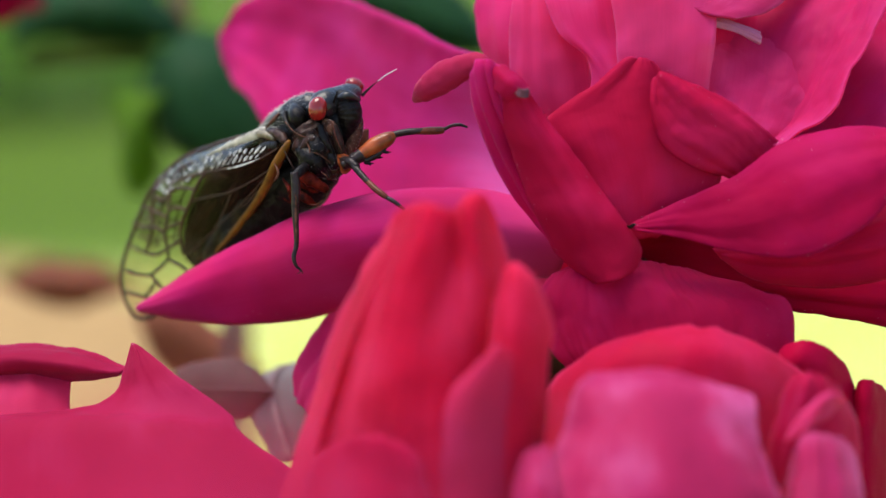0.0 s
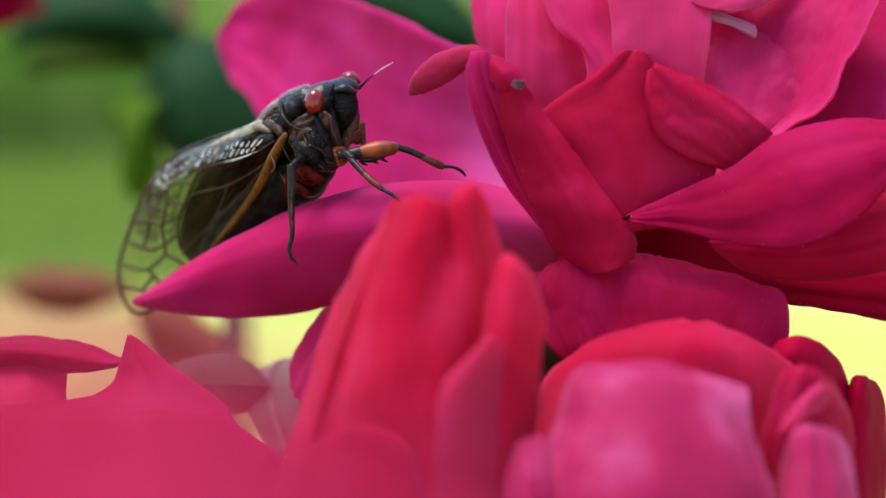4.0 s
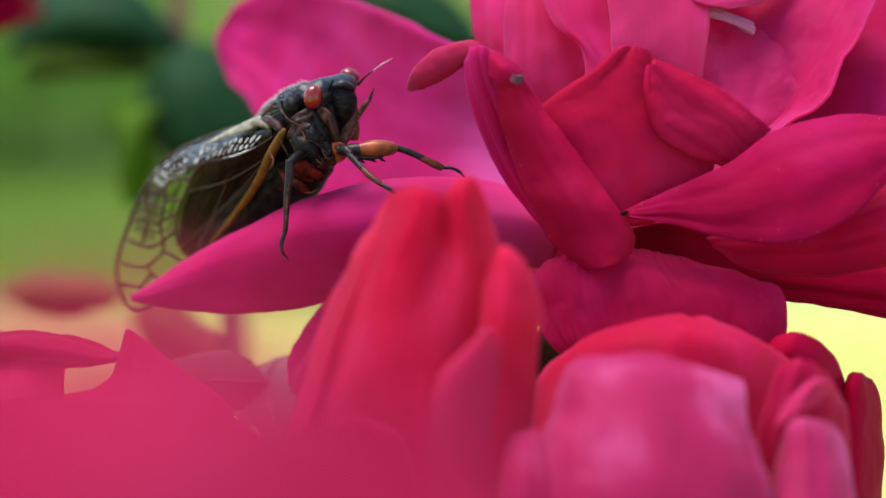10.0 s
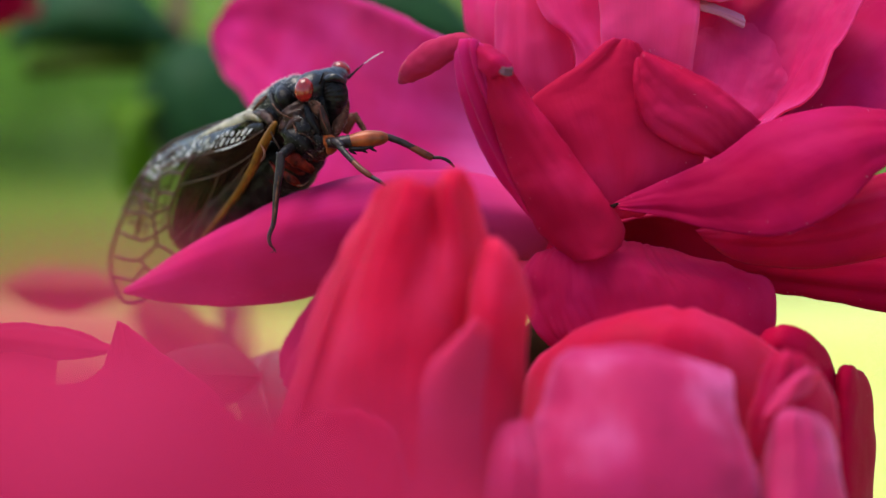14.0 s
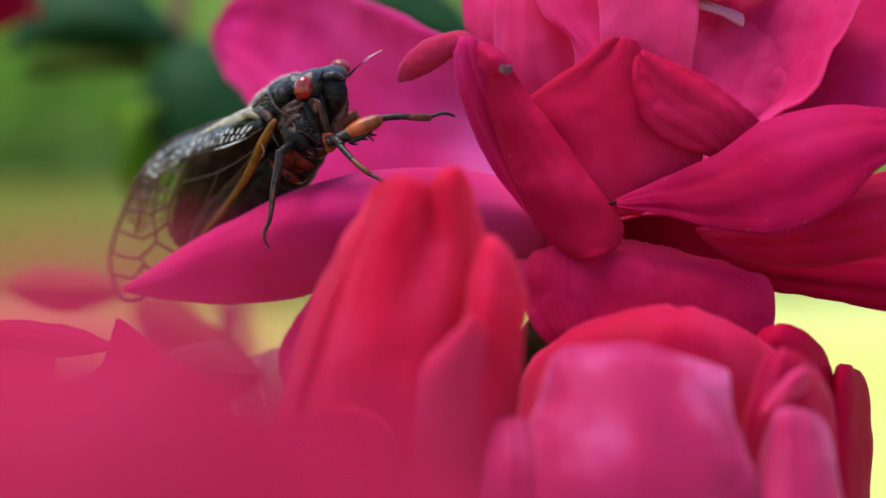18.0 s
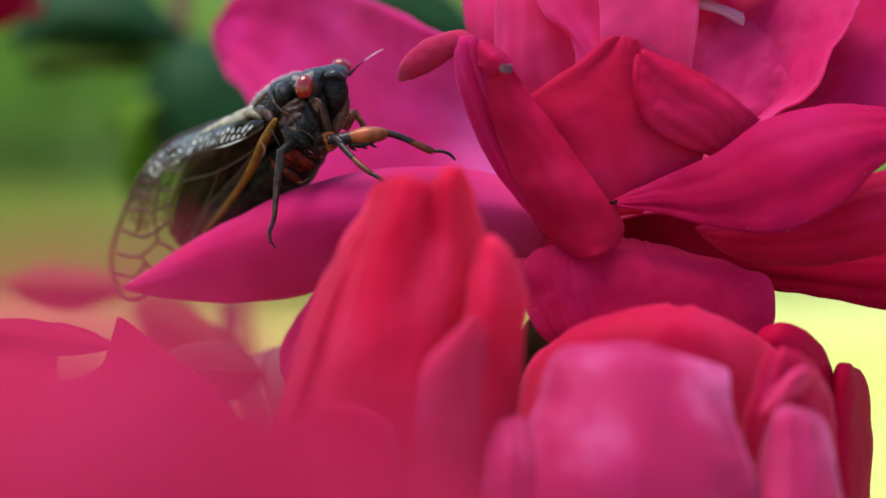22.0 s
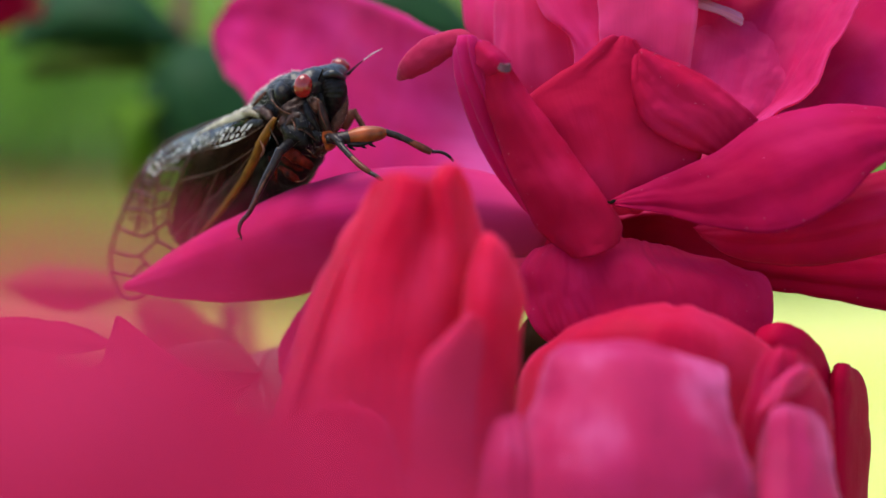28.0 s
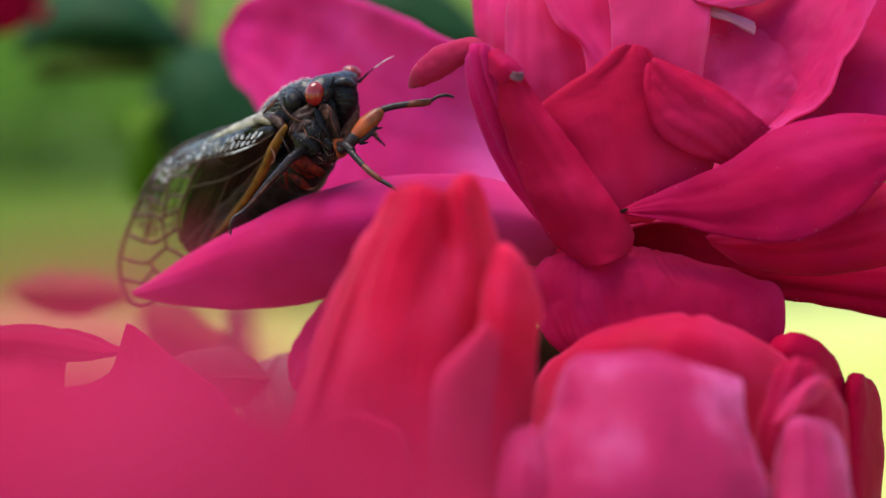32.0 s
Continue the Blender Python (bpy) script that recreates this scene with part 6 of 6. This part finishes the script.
thigh = limb(cicada, "foreleg", ORANGE, ((-0.8, 0, 0.2), (1.0, 0, 0.1), (3.4, 0, 0.1), (5.4, 0, 0), (6.3, 0, 0)), (0.4, 0.6, 1.05, 0.85, 0.42), "orange swollen foreleg thigh with dark spines", sides=14)
for k, x in enumerate((1.6, 2.9, 4.0)):
    limb(thigh, "spine", DARK, ((x, -0.2, -0.8), (x + 0.35, -0.3, -1.25), (x + 0.8, -0.3, -1.55)), (0.3, 0.2, 0.05), sides=6)
limb(thigh, "thigh_base", LIMB, ((-0.9, 0, 0.2), (0.4, -0.05, 0.1), (1.5, 0, 0.05), (2.2, 0, 0.0)), (0.5, 0.72, 0.86, 0.62), sides=12, rough=0.15)
limb(thigh, "thigh_ridge", LIMB, ((1.6, -0.3, -0.75), (3.0, -0.3, -0.95), (4.6, -0.2, -0.75)), (0.25, 0.36, 0.2), sides=8)
KNEE = Vector((6.2, 0, 0))
foreshin = limb(thigh, "shin", LIMB, ((-0.2, 0, 0), (1.5, 0, 0.15), (3.4, 0, 0.1), (4.4, 0, 0)), (0.42, 0.42, 0.38, 0.36), "black shin", sides=10)
SHIN_PARTS = (
    ("shin_end", AMBER, ((2.3, 0, 0.1), (3.8, 0, 0.05), (5.2, 0, -0.05), (5.9, 0, -0.05)), (0.30, 0.44, 0.46, 0.36), "rusty orange shin end"),
    ("foot", LIMB, ((5.9, 0, 0), (6.8, 0, 0.35), (7.8, 0, 0.35), (8.7, 0, -0.05)), (0.22, 0.2, 0.2, 0.12), ""))

MID_BASE = Vector((-1.21, -7, -4.93))
midshin = limb(cicada, "middle_leg", LIMB, ((-0.3, 0, 0), (1.5, 0, 0.1), (4.0, 0, 0), (7.4, 0, 0.1), (8.6, 0, 0)), (0.5, 0.54, 0.43, 0.32, 0.29), "black middle leg with a brown shin", sides=10)
# brown stripe in a lighter tan that paints the shin's long highlight
limb(midshin, "shin_highlight_stripe", TAN, ((2.2, -0.36, 0.1), (5.0, -0.32, 0.1), (7.8, -0.24, 0.1)), (0.14, 0.17, 0.14), "brown shin stripe, lightened to stand for a highlight", sides=6)
limb(midshin, "foot", LIMB, ((8.5, 0, 0), (9.6, -0.2, -0.25), (10.6, -0.2, 0.0), (11.1, 0, 0.55)), (0.28, 0.26, 0.2, 0.1), sides=8)

for dz in (0.15, -0.1):
    limb(midshin, "claw", LIMB, ((11.0, 0, 0.45), (11.35, -0.1, 0.55 + dz), (11.55, -0.15, 0.35 + 2.5 * dz)), (0.1, 0.08, 0.03), sides=6)

FAR_BASE = Vector((6.11, 1, -1.44))
farleg = limb(cicada, "foreleg", AMBER, ((-0.4, 0, 0), (0.7, 0, 0.1), (1.6, 0, 0.1), (2.2, 0, 0)), (0.5, 0.7, 0.66, 0.38), "rust-brown second foreleg", sides=10)
farshin = limb(farleg, "shin", TAN, ((-0.1, 0, 0), (0.9, 0, 0), (2.0, 0, 0), (2.8, 0, -0.1)), (0.42, 0.38, 0.36, 0.26), "brown shin", sides=8)
far_foot = limb(farleg, "foot", LIMB, ((2.7, 0, -0.1), (3.5, 0, 0.05), (4.3, 0, 0.2)), (0.24, 0.17, 0.08), sides=8)
fore_ends = [limb(thigh, nm, mat, pts, rad, lab, sides=8) for nm, mat, pts, rad, lab in SHIN_PARTS]


def fuzz(parent, obs, count, shortest, longest, seed):
    """Fine pale hairs that stand off the given parts."""
    rnd = random.Random(seed)
    b = bmesh.new()
    for _ in range(count):
        me = rnd.choice(obs).data
        f = me.polygons[rnd.randrange(len(me.polygons))]
        n = (f.normal + Vector((rnd.uniform(-0.5, 0.5), rnd.uniform(-0.5, 0.5), rnd.uniform(-0.5, 0.5)))).normalized()
        c, h = f.center, rnd.uniform(shortest, longest) * MM
        side = n.orthogonal().normalized() * 0.020 * MM
        other = n.cross(side)
        base = [b.verts.new(c + side), b.verts.new(c - side * 0.5 + other * 0.87), b.verts.new(c - side * 0.5 - other * 0.87)]
        tip = b.verts.new(c + n * h + Vector((0, 0, -0.2 * h)))
        for i in range(3):
            b.faces.new((base[i], base[(i + 1) % 3], tip))
    return tagged(part("hairs", b, HAIR, parent, "fine pale hairs"), kind="stuff")


fuzz(cicada, [o for o in cicada.children if o.name.split(".")[0] in ("pronotum", "mesonotum")], 2600, 0.18, 0.55, 6)
fuzz(cicada, [o for o in cicada.children if o.name.split(".")[0] in ("pronotum", "mesonotum", "thorax", "breast", "breast_plate", "head", "cheek")], 2600, 0.06, 0.18, 4)

# ---------------------------------------------------------------- movement
# seconds, angle of the thigh and of the shin above the level
FORELEG_ROWS = [
    (0, 33, 6), (0.5, 32, 10), (1, 17, -14), (1.5, 16, -21), (2, 8, -25), (2.5, 26, -2), 
    (3, 13, -21), (3.5, 11, -23), (5.5, 4, -19), (6, 4, -19), (6.5, 44, 17), (7, 67, 64), 
    (7.5, 30, -2), (8, 26, -11), (8.5, 18, -15), (9, 17, -19), (9.5, 7, -25), (10, 4, -23), 
    (11, 7, -24), (17, 9, -23), (17.5, 25, -3), (18, 27, 2), (18.5, 14, -14), (19, 10, -18), 
    (20, 10, -22), (21, 9, -21), (21.5, 20, -3), (22, 9, -21), (23.5, 9, -22), (24, 26, 8), 
    (24.5, 24, -9), (25, 9, -22), (31.6, 9, -23), (31.8, 18, -2), (32, 47, 11)]
MIDDLE_ROWS = [(0, -89), (9.5, -90), (10, -94), (10.5, -121), (11, -109), (11.5, -103), (12.5, -100), (13, -98), (13.5, -96), (14.5, -96), (16.5, -94), (17, -93), (17.5, -99), (22, -96), (22.25, -152), (22.5, -217), (22.75, -154), (23, -122), (23.5, -116), (31.4, -116), (31.6, -144), (31.8, -193), (32, -131)]
FAR_ROWS = [(0, 72, -85), (5.0, 72, -85), (5.5, 62, -58), (9.0, 62, -58), (9.5, 30, 33), (10, 88, 56), (10.5, 63, -48), (12.5, 63, -56), (14.5, 63, -58), (31.4, 63, -58), (32, 64, -55)]
# seconds and the drift of the stalks in front, in metres, fitted to the camera's view
DRIFT_ROWS = [
    (0, 0.00000, 0.00000, 0.00000), (1, -0.00037, -0.00008, -0.00038), (2, 0.00021, -0.00008, -0.00039),
    (3, -0.00025, -0.00011, -0.00052), (3.5, -0.00013, -0.00011, -0.00053), (5.5, -0.00008, -0.00005, -0.00024),
    (6, 0.00012, -0.00007, -0.00033), (7, -0.00001, -0.00007, -0.00034), (8, -0.00006, -0.00005, -0.00024),
    (9, -0.00015, -0.00007, -0.00035), (10, -0.00028, -0.00013, -0.00063), (11, -0.00017, -0.00016, -0.00075),
    (12, -0.00036, -0.00017, -0.00082), (13, -0.00039, -0.00019, -0.00088), (14, -0.00008, -0.00015, -0.00070),
    (14.5, -0.00029, -0.00017, -0.00079), (16.5, -0.00061, -0.00018, -0.00083), (17, -0.00031, -0.00019, -0.00091),
    (18, -0.00025, -0.00017, -0.00079), (19, -0.00026, -0.00016, -0.00077), (20, -0.00003, -0.00018, -0.00084),
    (21, -0.00016, -0.00018, -0.00083), (22, -0.00025, -0.00017, -0.00082), (23, -0.00017, -0.00020, -0.00093),
    (24, -0.00021, -0.00016, -0.00077), (25, -0.00026, -0.00016, -0.00077), (25.5, -0.00008, -0.00014, -0.00067),
    (27.5, -0.00037, -0.00017, -0.00079), (28, -0.00027, -0.00018, -0.00084), (29, -0.00018, -0.00017, -0.00081),
    (30, -0.00019, -0.00017, -0.00078), (31, -0.00011, -0.00018, -0.00084), (32, -0.00002, -0.00018, -0.00085),
]


def motions():
    rows, shins = [], []
    for t, a, b in FORELEG_ROWS:
        rows.append((t, pose(*(FORE_BASE * MM), 0, -a, 0)))
        shins.append((t, pose(*(KNEE * MM), 0, a - b, 0)))
    walk(thigh, rows)
    for ob in (foreshin, *fore_ends):
        walk(ob, shins)
    walk(midshin, [(t, pose(*(MID_BASE * MM), 0, -a, 0)) for t, a in MIDDLE_ROWS])
    walk(farleg, [(t, pose(*(FAR_BASE * MM), 0, -a, 0)) for t, a, b in FAR_ROWS])
    for ob in (farshin, far_foot):
        walk(ob, [(t, pose(0.0022, 0, 0, 0, a - b, 0)) for t, a, b in FAR_ROWS])
    # the near bloom's stronger sway and lift fit its place in the camera's view
    for ob, sway in ((bud, 1.0), (low, 1.0), (near, 3.9)):
        base = ob.matrix_basis.copy()
        lift = 0.001 if ob is near else 0.0
        walk(ob, [(t, Matrix.Translation((x, y * sway, z * sway + lift * max(0, 1 - abs(t - 6.5) / 4))) @ base) for t, x, y, z in DRIFT_ROWS])


motions()
